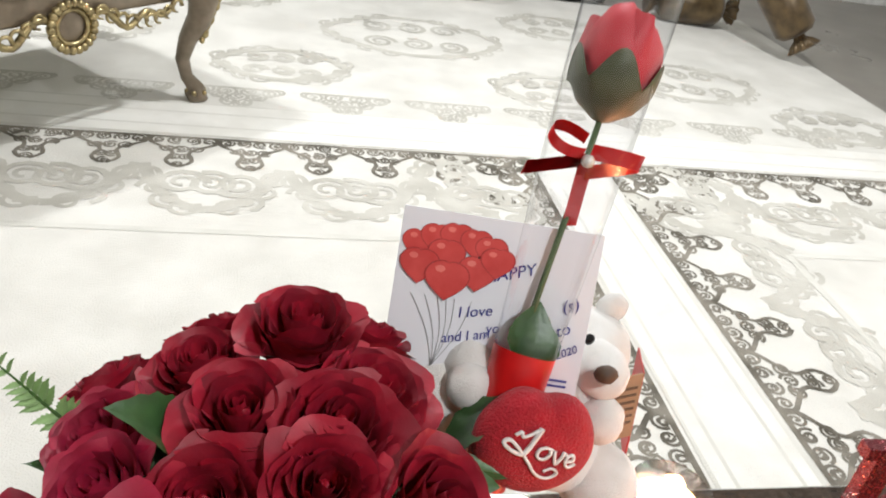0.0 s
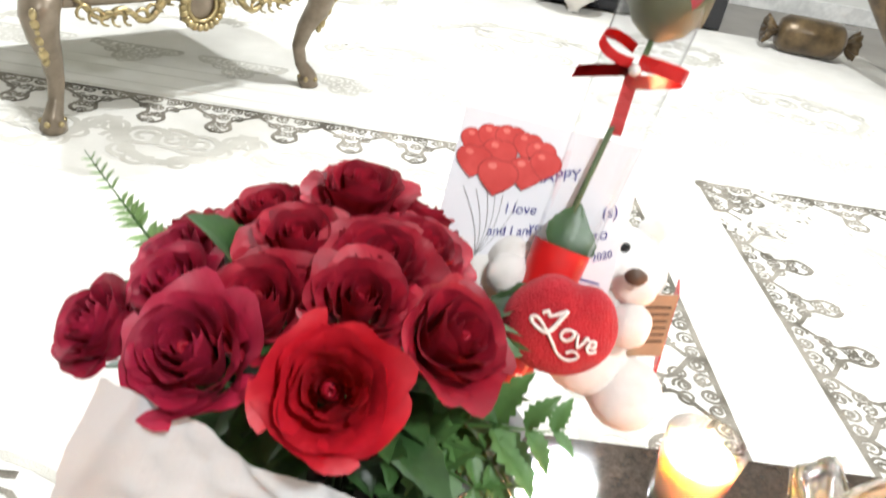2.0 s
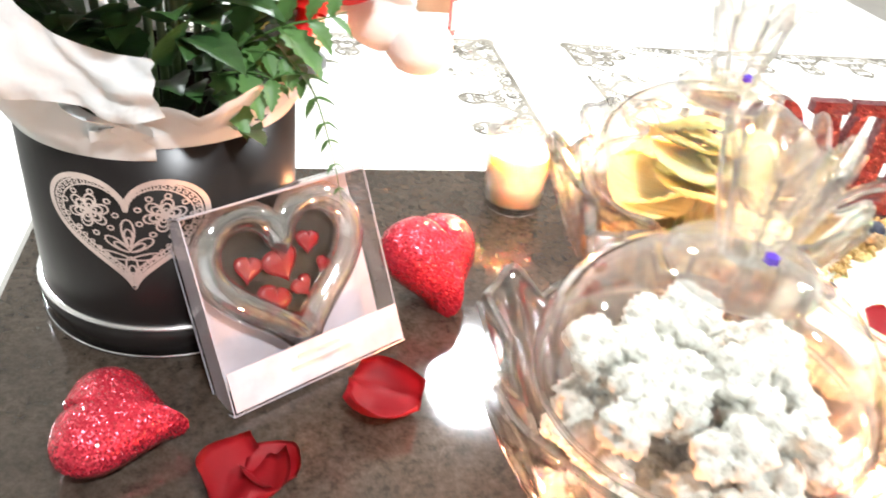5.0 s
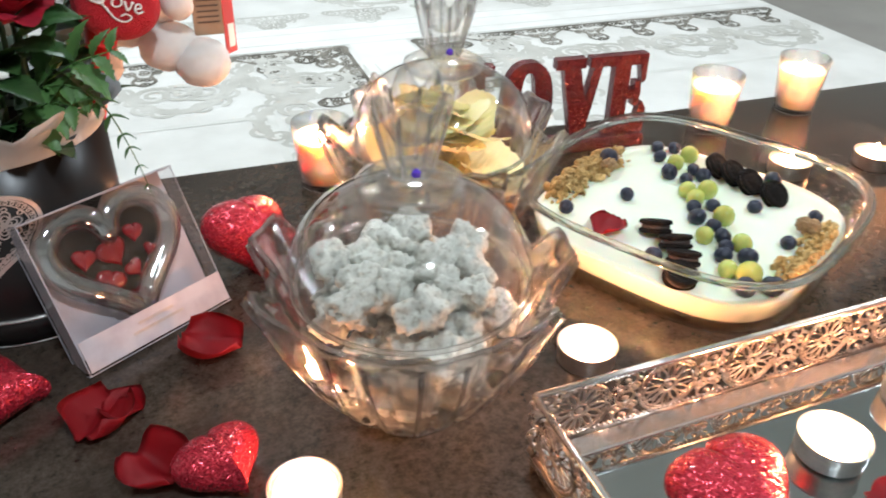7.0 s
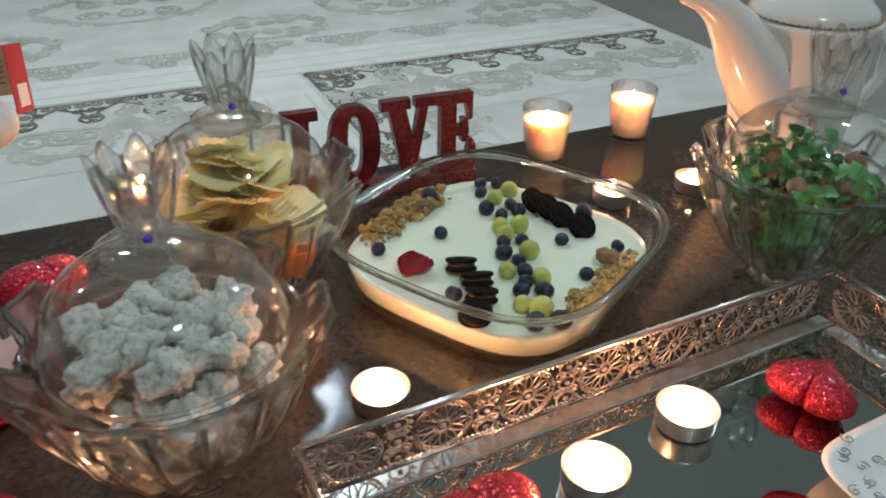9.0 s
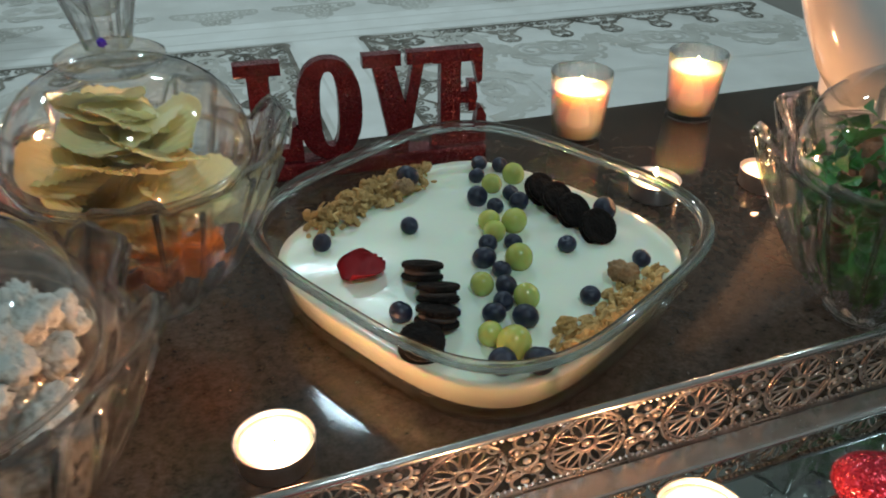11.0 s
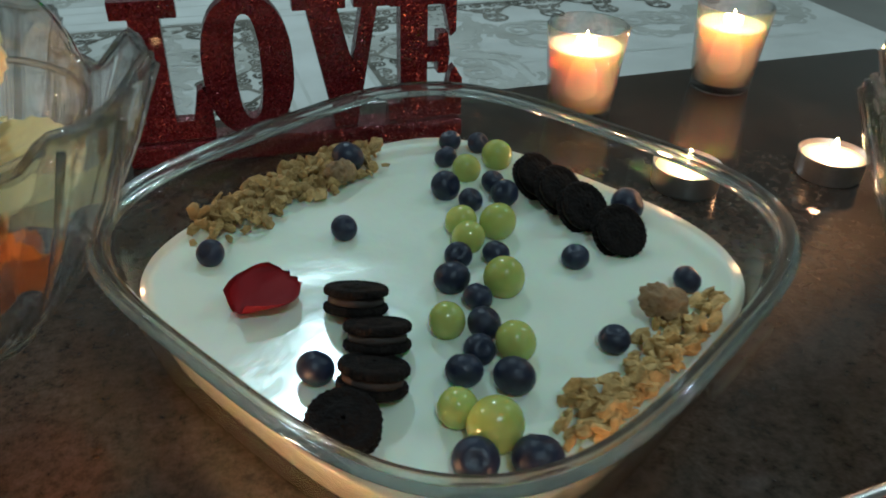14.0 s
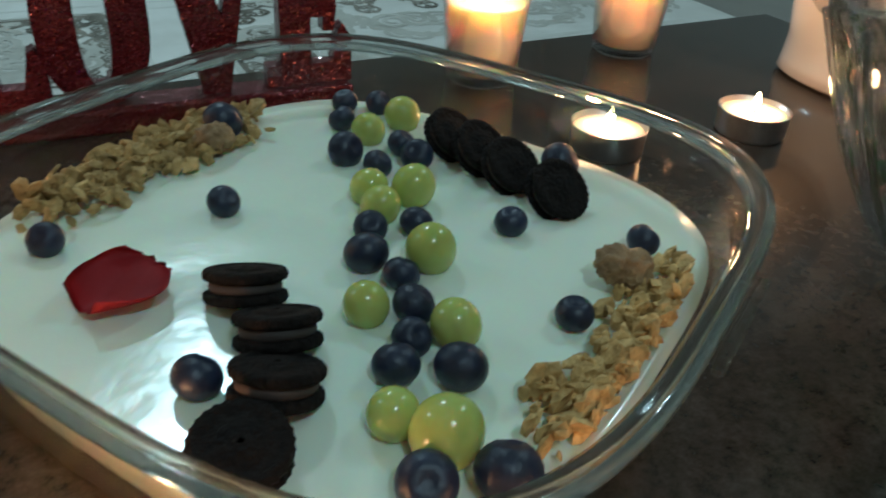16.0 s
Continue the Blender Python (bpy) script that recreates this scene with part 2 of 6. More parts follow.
M_CUT = glass("bright cut ridge", (1.0, 1.0, 1.0), solid=0.4, ior=1.5, gloss=0.8, base=0.18, spread=0.02, edge=2.0)
M_HEART_GLASS = glass("silvery heart glass", (0.97, 0.99, 0.98), solid=0.25, ior=1.5, gloss=0.98, base=0.62, spread=0.012, edge=2.0)
M_VOTIVE = glass("votive glass", (1.0, 0.995, 0.985), solid=0.25, ior=1.5, gloss=0.9, base=0.05, spread=0.02, edge=2.2)
M_SHELL = mat("thin milky plastic edge", (0.45, 0.43, 0.47), rough=0.2)
M_RIM_GLASS = glass("thick glass rim", (0.97, 0.995, 0.985), solid=0.8, ior=1.5, gloss=0.6)
M_KNOB = glass("clear crystal knob", (1.0, 0.995, 0.99), solid=0.16, ior=1.5, gloss=0.6, base=0.05, spread=0.015, edge=2.2)
M_LID = glass("thin crystal lid", (1.0, 1.0, 1.0), solid=0.05, ior=1.5, gloss=0.95, base=0.06, edge=2.6)
M_GLITTER = glitter("red glitter", (0.54, 0.012, 0.036))
M_SIGN = glitter("dark red glitter", (0.15, 0.003, 0.010), 0.85, 0.5)
M_LABEL = mat("pale pink label card", (0.58, 0.52, 0.54), (0.46, 0.39, 0.42), rough=0.6, scale=40)
M_BACKING = mat("grey pink backing card", (0.50, 0.45, 0.48), (0.4, 0.36, 0.38), rough=0.5, scale=30)
M_BOXBACK = mat("brown box backing", (0.040, 0.030, 0.022), (0.02, 0.015, 0.011), rough=0.16, scale=30)
M_GEL = mat("red gel heart", (0.20, 0.006, 0.010), rough=0.15, coat=0.5)
M_WAX = mat("ivory candle wax", (0.9, 0.78, 0.6), (0.86, 0.72, 0.54), rough=0.45, scale=30, sub=0.8)
M_ALU = mat("thin aluminium cup", (0.75, 0.74, 0.72), (0.62, 0.61, 0.6), rough=0.28, metal=0.95, scale=120, bump=0.1)
M_FLAME = mat("flame", (1, 0.8, 0.4), rough=1, emit=(1.0, 0.60, 0.22), power=260)
M_WICK = mat("burnt wick", (0.02, 0.015, 0.01), rough=0.9)
M_CANDY = mat("powdered cocoa candy", (0.60, 0.61, 0.55), (0.36, 0.35, 0.29), rough=0.9, scale=240, detail=6, bump=0.5, bscale=700, lo=0.32, hi=0.5, island=0.14)
M_CHIP = mat("ridged potato chip", (0.97, 0.91, 0.52), (0.94, 0.82, 0.40), rough=0.5, scale=25, bump=0.2, island=0.08, sub=0.35)
M_CHIP2 = mat("orange spiced chip", (0.88, 0.45, 0.12), (0.8, 0.36, 0.08), rough=0.6, scale=30, bump=0.3, island=0.15)
M_HERB = mat("fresh herb leaf", (0.08, 0.26, 0.05), (0.03, 0.12, 0.025), rough=0.4, scale=60, island=0.4)
M_MEAT = mat("brown salad morsel", (0.23, 0.14, 0.09), (0.13, 0.075, 0.05), rough=0.6, scale=90, bump=0.6, island=0.25)
M_YOG = mat("white yoghurt", (0.88, 0.93, 0.76), (0.85, 0.90, 0.73), rough=0.2, scale=9, detail=5, bump=0.28, bscale=18, sub=0.25, coat=0.2)
M_BERRY = mat("bluish bloom blueberry", (0.020, 0.026, 0.055), (0.008, 0.010, 0.022), rough=0.42, scale=90, bump=0.15, island=0.3, lo=0.3, hi=0.7)
M_GRAPE = mat("pale green grape", (0.47, 0.53, 0.15), (0.40, 0.46, 0.11), rough=0.2, scale=60, sub=0.5, island=0.15)
M_COOKIE = mat("black cocoa cookie", (0.014, 0.010, 0.008), (0.008, 0.006, 0.005), ior=1.25, rough=0.8, scale=200, bump=0.8, bscale=400)
# cream set to one even dark brown, close to the wafers
M_CREAM = mat("dark brown cookie cream", (0.05, 0.036, 0.03), rough=0.7)
M_GRANOLA = mat("golden crushed nuts", (0.70, 0.48, 0.19), (0.40, 0.25, 0.08), rough=0.75, scale=150, bump=0.7, bscale=300, island=0.35)
M_WALNUT = mat("walnut kernel", (0.40, 0.26, 0.12), (0.22, 0.13, 0.055), rough=0.65, scale=120, bump=0.8, bscale=250)
M_BRONZE = mat("antique silver filigree", (0.48, 0.42, 0.37), (0.26, 0.22, 0.19), rough=0.3, metal=0.95, scale=70, rvar=0.1)
M_TRAY_RIM = mat("bright tray rim", (0.62, 0.62, 0.6), rough=0.25, metal=0.95, scale=50)
M_MIRROR = mat("mirror glass", (0.44, 0.48, 0.48), (0.43, 0.47, 0.47), rough=0.02, metal=1.0, scale=3)
M_PORC = mat("white porcelain", (0.80, 0.77, 0.73), (0.78, 0.75, 0.71), rough=0.12, scale=5, coat=0.5)
M_GOLD = mat("gilded decoration", (0.65, 0.42, 0.16), (0.4, 0.25, 0.1), rough=0.3, metal=0.9, scale=80)
M_CHAMPAGNE = mat("champagne lacquered wood", (0.26, 0.21, 0.155), (0.17, 0.135, 0.095), rough=0.33, metal=0.35, scale=18, bump=0.1)
M_CHAIR_GOLD = mat("worn gold leaf carving", (0.52, 0.42, 0.22), (0.24, 0.19, 0.10), rough=0.3, metal=0.85, scale=40, bump=0.3)
M_FABRIC = mat("pale green damask", (0.47, 0.48, 0.38), (0.37, 0.38, 0.28), rough=0.8, scale=14, detail=3, bump=0.2, bscale=300, lo=0.45, hi=0.55)
M_SATIN = mat("bronze satin", (0.15, 0.10, 0.045), (0.055, 0.035, 0.016), rough=0.35, metal=0.3, scale=14, detail=6, bump=0.5, bscale=22, sheen=0.3)
M_LAMP = mat("lamp diffuser", (0.9, 0.9, 0.9), rough=0.5, emit=(0.95, 0.98, 1.0), power=12)
M_GEM = mat("violet gem", (0.09, 0.04, 0.45), rough=0.05, coat=1.0)
M_ORNAMENT = mat("grey printed porcelain flower", (0.25, 0.24, 0.23), (0.45, 0.44, 0.42), rough=0.3, scale=100)


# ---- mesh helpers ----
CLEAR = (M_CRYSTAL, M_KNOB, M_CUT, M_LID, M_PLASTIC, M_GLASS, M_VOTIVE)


def thing(name, label, category, at=(0, 0, 0), group="", kind=""):
    ob = new(name)
    ob.empty_display_size = 0.02
    ob.location = at
    return tagged(ob, label, category, group, kind)


def mesh_of(name, bm, material, smooth=True, recalc=True):
    if recalc:
        bmesh.ops.recalc_face_normals(bm, faces=bm.faces)
    me = bpy.data.meshes.new(name)
    bm.to_mesh(me)
    bm.free()
    for m in (material if isinstance(material, (list, tuple)) else [material]):
        me.materials.append(m)
    if smooth:
        me.shade_smooth()
    return me


def part(name, bm, material, parent, label="", at=None, smooth=True, recalc=True):
    me = bm if isinstance(bm, bpy.types.Mesh) else mesh_of(name, bm, material, smooth, recalc)
    ob = new(name, me)
    ob.parent = parent
    if at is not None:
        ob.matrix_basis = at if isinstance(at, Matrix) else Matrix.Translation(at)
    if label:
        ob["label"] = label
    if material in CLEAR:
        ob.visible_shadow = False  # shadow turned off, so that light reaches what the glass holds
    return ob


def solid(name, bm, material, label, category, at=None, group="", kind="", smooth=True):
    ob = new(name, mesh_of(name, bm, material, smooth))
    if at is not None:
        ob.matrix_world = at if isinstance(at, Matrix) else Matrix.Translation(at)
    return tagged(ob, label, category, group, kind)


def box(x0, y0, z0, x1, y1, z1, bevel=0.0, bm=None, seg=2):
    own = bmesh.new()
    bmesh.ops.create_cube(own, size=1.0, matrix=Matrix.LocRotScale(((x0 + x1) / 2, (y0 + y1) / 2, (z0 + z1) / 2), None, (x1 - x0, y1 - y0, z1 - z0)))
    if bevel:
        bmesh.ops.bevel(own, geom=own.edges[:], offset=bevel, segments=seg, affect="EDGES", profile=0.5)
    if bm is None:
        return own
    join(bm, own)
    return bm


def join(bm, other, m=None):
    if m is not None:
        bmesh.ops.transform(other, matrix=m, verts=other.verts)
    me = bpy.data.meshes.new("tmp")
    other.to_mesh(me)
    other.free()
    bm.from_mesh(me)
    bpy.data.meshes.remove(me)
    return bm


def grid_faces(bm, rows, wrap=True, cap0=False, cap1=False):
    """Faces between rings of vertices."""
    vs = [[bm.verts.new(p) for p in r] for r in rows]
    for a, b in zip(vs, vs[1:]):
        n = len(a)
        for i in range(n if wrap else n - 1):
            j = (i + 1) % n
            bm.faces.new((a[i], a[j], b[j], b[i]))
    if cap0:
        bm.faces.new(vs[0][::-1])
    if cap1:
        bm.faces.new(vs[-1])
    return vs


def lathe(profile, seg=32, bm=None, cap0=False, cap1=False, wave=None):
    bm = bm or bmesh.new()
    rows = []
    for r, z in profile:
        ring = []
        for i in range(seg):
            a = 2 * math.pi * i / seg
            rr, zz = (r, z) if wave is None else wave(r, z, a)
            ring.append((rr * math.cos(a), rr * math.sin(a), zz))
        rows.append(ring)
    grid_faces(bm, rows, True, cap0, cap1)
    return bm


def sweep(points, radius, seg=8, bm=None, closed=False, flat=1.0, cap=True):
    """A round bar along points; radius may be a function of 0..1."""
    bm = bm or bmesh.new()
    pts = [Vector(p) for p in points]
    n = len(pts)
    rows, up = [], None
    for i, p in enumerate(pts):
        a = pts[(i - 1) % n] if closed or i else p
        b = pts[(i + 1) % n] if closed or i < n - 1 else p
        d = (b - a).normalized()
        if up is None:
            up = d.orthogonal().normalized() if abs(d.z) > 0.9 else Vector((0, 0, 1))
        side = d.cross(up)
        side = side.normalized() if side.length > 1e-6 else d.orthogonal().normalized()
        up = side.cross(d).normalized()
        r = radius(i / max(1, n - 1)) if callable(radius) else radius
        rows.append([p + (math.cos(2 * math.pi * k / seg) * side + math.sin(2 * math.pi * k / seg) * up * flat) * r for k in range(seg)])
    if closed:
        rows.append(rows[0])
        grid_faces(bm, rows)
        bmesh.ops.remove_doubles(bm, verts=bm.verts, dist=1e-7)
    else:
        grid_faces(bm, rows, True, cap, cap)
    return bm


def ball(r, sub=2, m=None, bm=None):
    own = bmesh.new()
    bmesh.ops.create_icosphere(own, subdivisions=sub, radius=r)
    if m is not None:
        bmesh.ops.transform(own, matrix=m, verts=own.verts)
    if bm is None:
        return own
    return join(bm, own)


def rough_up(bm, amount, scale, seed=0.0):
    off = Vector((seed * 7.3, seed * 3.1, seed * 5.7))
    for v in bm.verts:
        v.co += v.co.normalized() * amount * noise.noise(v.co * scale + off)
    return bm


def prism(outline, y0, y1, bm=None, bevel=0.0):
    """A flat outline in x and z, thick in y."""
    own = bmesh.new()
    vs = [own.verts.new((x, y0, z)) for x, z in outline]
    f = own.faces.new(vs)
    ext = bmesh.ops.extrude_face_region(own, geom=[f])
    bmesh.ops.translate(own, verts=[g for g in ext["geom"] if isinstance(g, bmesh.types.BMVert)], vec=(0, y1 - y0, 0))
    if bevel:
        bmesh.ops.bevel(own, geom=[e for e in own.edges if e.calc_length() > 2 * bevel], offset=bevel, segments=1, affect="EDGES")
    if bm is None:
        return own
    return join(bm, own)


def heart_curve(n=48, size=1.0):
    """A heart one unit wide, tip down, in x and z."""
    out = []
    for i in range(n):
        t = 2 * math.pi * i / n
        x = 16 * math.sin(t) ** 3
        z = 13 * math.cos(t) - 5 * math.cos(2 * t) - 2 * math.cos(3 * t) - math.cos(4 * t)
        out.append((x / 32 * size, (z + 2.5) / 32 * size))
    return out


def puffy_heart(size, thick, n=48, rings=9):
    """A padded heart lying in x and z, thick in y, its middle at the origin."""
    bm = bmesh.new()
    cur = [(x, z + (0.11 * size * math.exp(-(x / (0.15 * size)) ** 2) if z > 0.1 * size else 0)) for x, z in heart_curve(n, size)]
    rows = []
    for k in range(rings + 1):
        a = -math.pi / 2 + math.pi * k / rings
        s, y = max(0.02, math.cos(a)) ** 0.75, math.sin(a) * thick / 2
        rows.append([(x * s, y, z * s + 0.05 * size * (1 - s)) for x, z in cur])
    grid_faces(bm, rows, True, True, True)
    return bm


def lettering(text, size, material, name, parent, m, label="", depth=0.0004, shear=0.0):
    cu = bpy.data.curves.new(name, "FONT")
    cu.body, cu.size, cu.extrude, cu.shear = text, size, depth, shear
    cu.align_x = "CENTER"
    tmp = bpy.data.objects.new("tmp", cu)
    scene.collection.objects.link(tmp)
    me = bpy.data.meshes.new_from_object(tmp.evaluated_get(bpy.context.evaluated_depsgraph_get()))
    bpy.data.objects.remove(tmp)
    bpy.data.curves.remove(cu)
    me.materials.clear()
    me.materials.append(material)
    ob = new(name, me)
    ob.parent = parent
    ob.matrix_basis = m
    if label:
        ob["label"] = label
    return ob


def rnd(a, b):
    return random.uniform(a, b)


# ---- the room ----
X0, X1, Y0, Y1 = -3.4, 4.3, -2.6, 5.75
solid("floor", box(X0, Y0, -0.12, X1, Y1, -0.012), M_FLOOR, "greige polished tile floor", "floor", kind="structure", smooth=False)
solid("ceiling", box(X0, Y0, CEIL, X1, Y1, CEIL + 0.1), M_WALL, "plain white ceiling", "ceiling", kind="structure", smooth=False)
solid("wall_north", box(X0 - 0.1, Y1, -0.12, X1 + 0.1, Y1 + 0.1, CEIL + 0.1), M_WALL, "white painted wall", "wall", kind="structure", smooth=False)
solid("wall_south", box(X0 - 0.1, Y0 - 0.1, -0.12, X1 + 0.1, Y0, CEIL + 0.1), M_WALL, "white painted wall", "wall", kind="structure", smooth=False)
solid("wall_west", box(X0 - 0.1, Y0, -0.12, X0, Y1, CEIL + 0.1), M_WALL, "white painted wall", "wall", kind="structure", smooth=False)
solid("wall_east", box(X1, Y0, -0.12, X1 + 0.1, Y1, CEIL + 0.1), M_WALL, "white painted wall", "wall", kind="structure", smooth=False)
bm = box(X0, Y1 - 0.018, -0.012, X1, Y1, 0.1, 0.004)
solid("baseboard", bm, M_TRIM, "white painted skirting board", "baseboard", kind="structure", smooth=False)
for lx, ly in LAMPS:
    lamp = thing("ceiling_light", "round white flush ceiling light, switched on", "ceiling light", (lx, ly, CEIL), group="ceiling lights")
    part("rim", lathe([(0.13, 0.0), (0.14, -0.012), (0.13, -0.02), (0.115, -0.02)], 40), M_TRIM, lamp)
    part("diffuser", lathe([(0.115, -0.0145), (0.06, -0.016), (0.001, -0.017)], 40, cap1=True), M_LAMP, lamp, "glowing white diffuser")

# ---- the rug: panels parted by pale bands, with lace pendants along them ----
RX0, RX1, RY0, RY1 = -2.6, 2.5, -0.9, 4.82
rug = thing("rug", "large ivory rug with taupe lace scrolls and pale bands", "rug", kind="structure")
part("pile", box(RX0, RY0, -0.012, RX1, RY1, 0.0, 0.004), M_RUG, rug, smooth=False)


def flat_strip(bm, pts, w, z=0.003):
    """A flat ribbon along points in the plane."""
    n = len(pts)
    rows = []
    z = 0.0004 + (z - 0.002) * 0.15 + random.random() * 0.0006
    for i, (x, y) in enumerate(pts):
        ax, ay = pts[max(0, i - 1)]
        bx, by = pts[min(n - 1, i + 1)]
        dx, dy = bx - ax, by - ay
        d = math.hypot(dx, dy) or 1
        ww = (w(i / (n - 1)) if callable(w) else w) / 2
        rows.append([(x - dy / d * ww, y + dx / d * ww, z), (x + dy / d * ww, y - dx / d * ww, z)])
    vs = [[bm.verts.new(p) for p in r] for r in rows]
    for a, b in zip(vs, vs[1:]):
        bm.faces.new((a[0], a[1], b[1], b[0]))


def spiral(bm, cx, cy, r, a0, turns, w, z, flip=1):
    pts = []
    n = int(10 * turns) + 4
    for i in range(n):
        s = i / (n - 1)
        a = a0 + flip * s * turns * 2 * math.pi
        rr = r * (1 - 0.8 * s)
        pts.append((cx + rr * math.cos(a), cy + rr * math.sin(a)))
    flat_strip(bm, pts, lambda q: w * (1 - 0.5 * q), z)


def pendant(bm, x, y, ang, w, h, z=0.003):
    """A triangular lace pendant that hangs from (x, y) along ang."""
    ca, sa = math.cos(ang), math.sin(ang)

    def to(px, py):
        return (x + px * ca - py * sa, y + px * sa + py * ca)
    rows = [(0.14, (-0.38, -0.13, 0.13, 0.38)), (0.42, (-0.2, 0.0, 0.2)), (0.7, (-0.07, 0.07)), (0.93, (0.0,))]
    for fy, xs in rows:
        for fx in xs:
            cx, cy = to(fx * w, -fy * h)
            r = 0.13 * w * (1 - 0.25 * fy)
            spiral(bm, cx, cy, r, random.random() * 6, 1.6, 0.17 * r + 0.0045, z, random.choice((-1, 1)))
            spiral(bm, cx + rnd(-.3, .3) * r, cy + rnd(-.3, .3) * r, r * 0.6, random.random() * 6, 1.1, 0.18 * r + 0.004, z + 0.0006, random.choice((-1, 1)))
    for s in (-1, 1):
        flat_strip(bm, [to(s * w * 0.5 * (1 - q) + s * 0.02 * math.sin(q * 9), -h * q) for q in [i / 12 for i in range(13)]], 0.012, z + 0.0004)
    flat_strip(bm, [to((q - 0.5) * w, -0.005) for q in (0, 0.25, 0.5, 0.75, 1)], 0.014, z + 0.0008)


def big_scroll(bm, x, y, ang, w, h, z=0.0022):
    ca, sa = math.cos(ang), math.sin(ang)

    def to(px, py):
        return (x + px * ca - py * sa, y + px * sa + py * ca)
    for s in (-1, 1):
        pts = [to(s * w * 0.5 * (1 - q ** 1.3), -h * math.sin(q * 1.57)) for q in [i / 14 for i in range(15)]]
        flat_strip(bm, pts, 0.034, z + (0.0003 if s > 0 else 0))
        for n, q in enumerate((0.15, 0.35, 0.55, 0.75)):
            cx, cy = to(s * w * 0.5 * (1 - q ** 1.3) * 1.02, -h * math.sin(q * 1.57) - 0.01)
            spiral(bm, cx, cy, 0.042, q * 9, 1.4, 0.018, z + 0.0006 + 0.00025 * n + (0.0012 if s > 0 else 0), s)
    for i in range(3):
        cx, cy = to((i - 1) * w * 0.2, -h * 0.42)
        spiral(bm, cx, cy, h * 0.28, i * 2.0, 1.8, 0.024, z + 0.0032 + 0.0004 * i, (-1) ** i)


bands = bmesh.new()
BY0, BY1 = 2.735, 2.965          # the long band
SX0, SX1 = 0.70, 0.905           # the cross band


def flat_rect(bm, x0, y0, x1, y1, z):
    bm.faces.new([bm.verts.new(p) for p in ((x0, y0, z), (x1, y0, z), (x1, y1, z), (x0, y1, z))])


flat_rect(bands, RX0 + 0.01, BY0, RX1 - 0.01, BY1, 0.001)
flat_rect(bands, SX0, RY0 + 0.01, SX1, BY0 - 0.002, 0.001)
part("band", bands, M_RUG_BAND, rug, "pale cream woven bands")
lines = bmesh.new()
for yy in (BY0 - 0.004, BY0 + 0.06, BY1 - 0.07, BY1 + 0.004):
    flat_strip(lines, [(RX0 + 0.02 + i * 0.2, yy) for i in range(26)], 0.01, 0.0062)
for xx in (SX0 - 0.004, SX0 + 0.035, SX1 - 0.035, SX1 + 0.004):
    flat_strip(lines, [(xx, RY0 + 0.02 + i * 0.2) for i in range(18)], 0.009, 0.0062)
# thin border of the plain field
FX1, FY1 = 0.34, 2.19
flat_strip(lines, [(RX0 + 0.3 + i * 0.1, FY1) for i in range(int((FX1 - RX0 - 0.3) / 0.1) + 1)], 0.022, 0.004)
flat_strip(lines, [(FX1, FY1 + 0.01 - i * 0.1) for i in range(30)], 0.022, 0.0042)
flat_strip(lines, [(1.3, 2.19 - i * 0.1) for i in range(30)], 0.022, 0.0042)
flat_strip(lines, [(1.3 + i * 0.1, 2.19) for i in range(11)], 0.022, 0.004)
part("line", lines, M_RUG_LINE, rug, "thin grey beige lines")
dark, light = bmesh.new(), bmesh.new()
PW = 0.19
k = 0
x = SX0 - PW / 2 - 0.02
while x > RX0 + 0.1:
    pendant(dark, x, BY0 - 0.02, 0, PW * 0.98, 0.19)
    if k % 2 == 0:
        big_scroll(light, x - PW / 2, BY0 - 0.20, 0, PW * 1.9, 0.24)
    x -= PW
    k += 1
x, k = SX1 + PW / 2 + 0.02, 0
while x < RX1 - 0.1:
    pendant(dark, x, BY0 - 0.02, 0, PW * 0.98, 0.19)
    if k % 2 == 0:
        big_scroll(light, x + PW / 2, BY0 - 0.20, 0, PW * 1.9, 0.24)
    x += PW
    k += 1
y, k = BY0 - 0.02 - PW / 2, 0
while y > RY0 + 0.2:
    pendant(dark, SX1 + 0.02, y, math.pi / 2, PW * 0.98, 0.19)
    pendant(dark, SX0 - 0.02, y, -math.pi / 2, PW * 0.98, 0.19)
    if k % 2 == 0:
        big_scroll(light, SX1 + 0.2, y - PW / 2, math.pi / 2, PW * 1.9, 0.2)
        big_scroll(light, SX0 - 0.2, y - PW / 2, -math.pi / 2, PW * 1.9, 0.2)
    y -= PW
    k += 1
# the far panel: paler pendants above the band and loose medallions
x = RX0 + 0.2
while x < RX1 - 0.1:
    pendant(light, x, BY1 + 0.16, math.pi, 0.3, -0.16)
    x += 0.36
for mx, my, s in ((0.45, 3.9, 1.3), (-0.9, 3.7, 1.0), (1.6, 3.6, 1.1), (0.95, 3.35, 0.8), (-0.1, 3.4, 0.8), (-1.7, 3.3, 1.0), (2.1, 3.2, 0.8), (1.2, 4.25, 0.9), (-0.4, 4.3, 0.9)):
    big_scroll(light, mx, my, 0, 0.6 * s, 0.2 * s)
    big_scroll(light, mx, my, math.pi, 0.6 * s, 0.2 * s, 0.0072)
# round scroll medallion by the table's end
for i in range(10):
    a = i * 0.628
    spiral(dark, -0.62 + 0.21 * math.cos(a), 0.98 + 0.21 * math.sin(a), 0.075, a, 2.0, 0.015, 0.003)
    spiral(dark, -0.62 + 0.1 * math.cos(a + 0.3), 0.98 + 0.1 * math.sin(a + 0.3), 0.045, a, 1.6, 0.011, 0.003)
flat_strip(light, [(-0.62 + 0.31 * math.cos(i * 0.1745), 0.98 + 0.31 * math.sin(i * 0.1745)) for i in range(37)], 0.018, 0.0035)
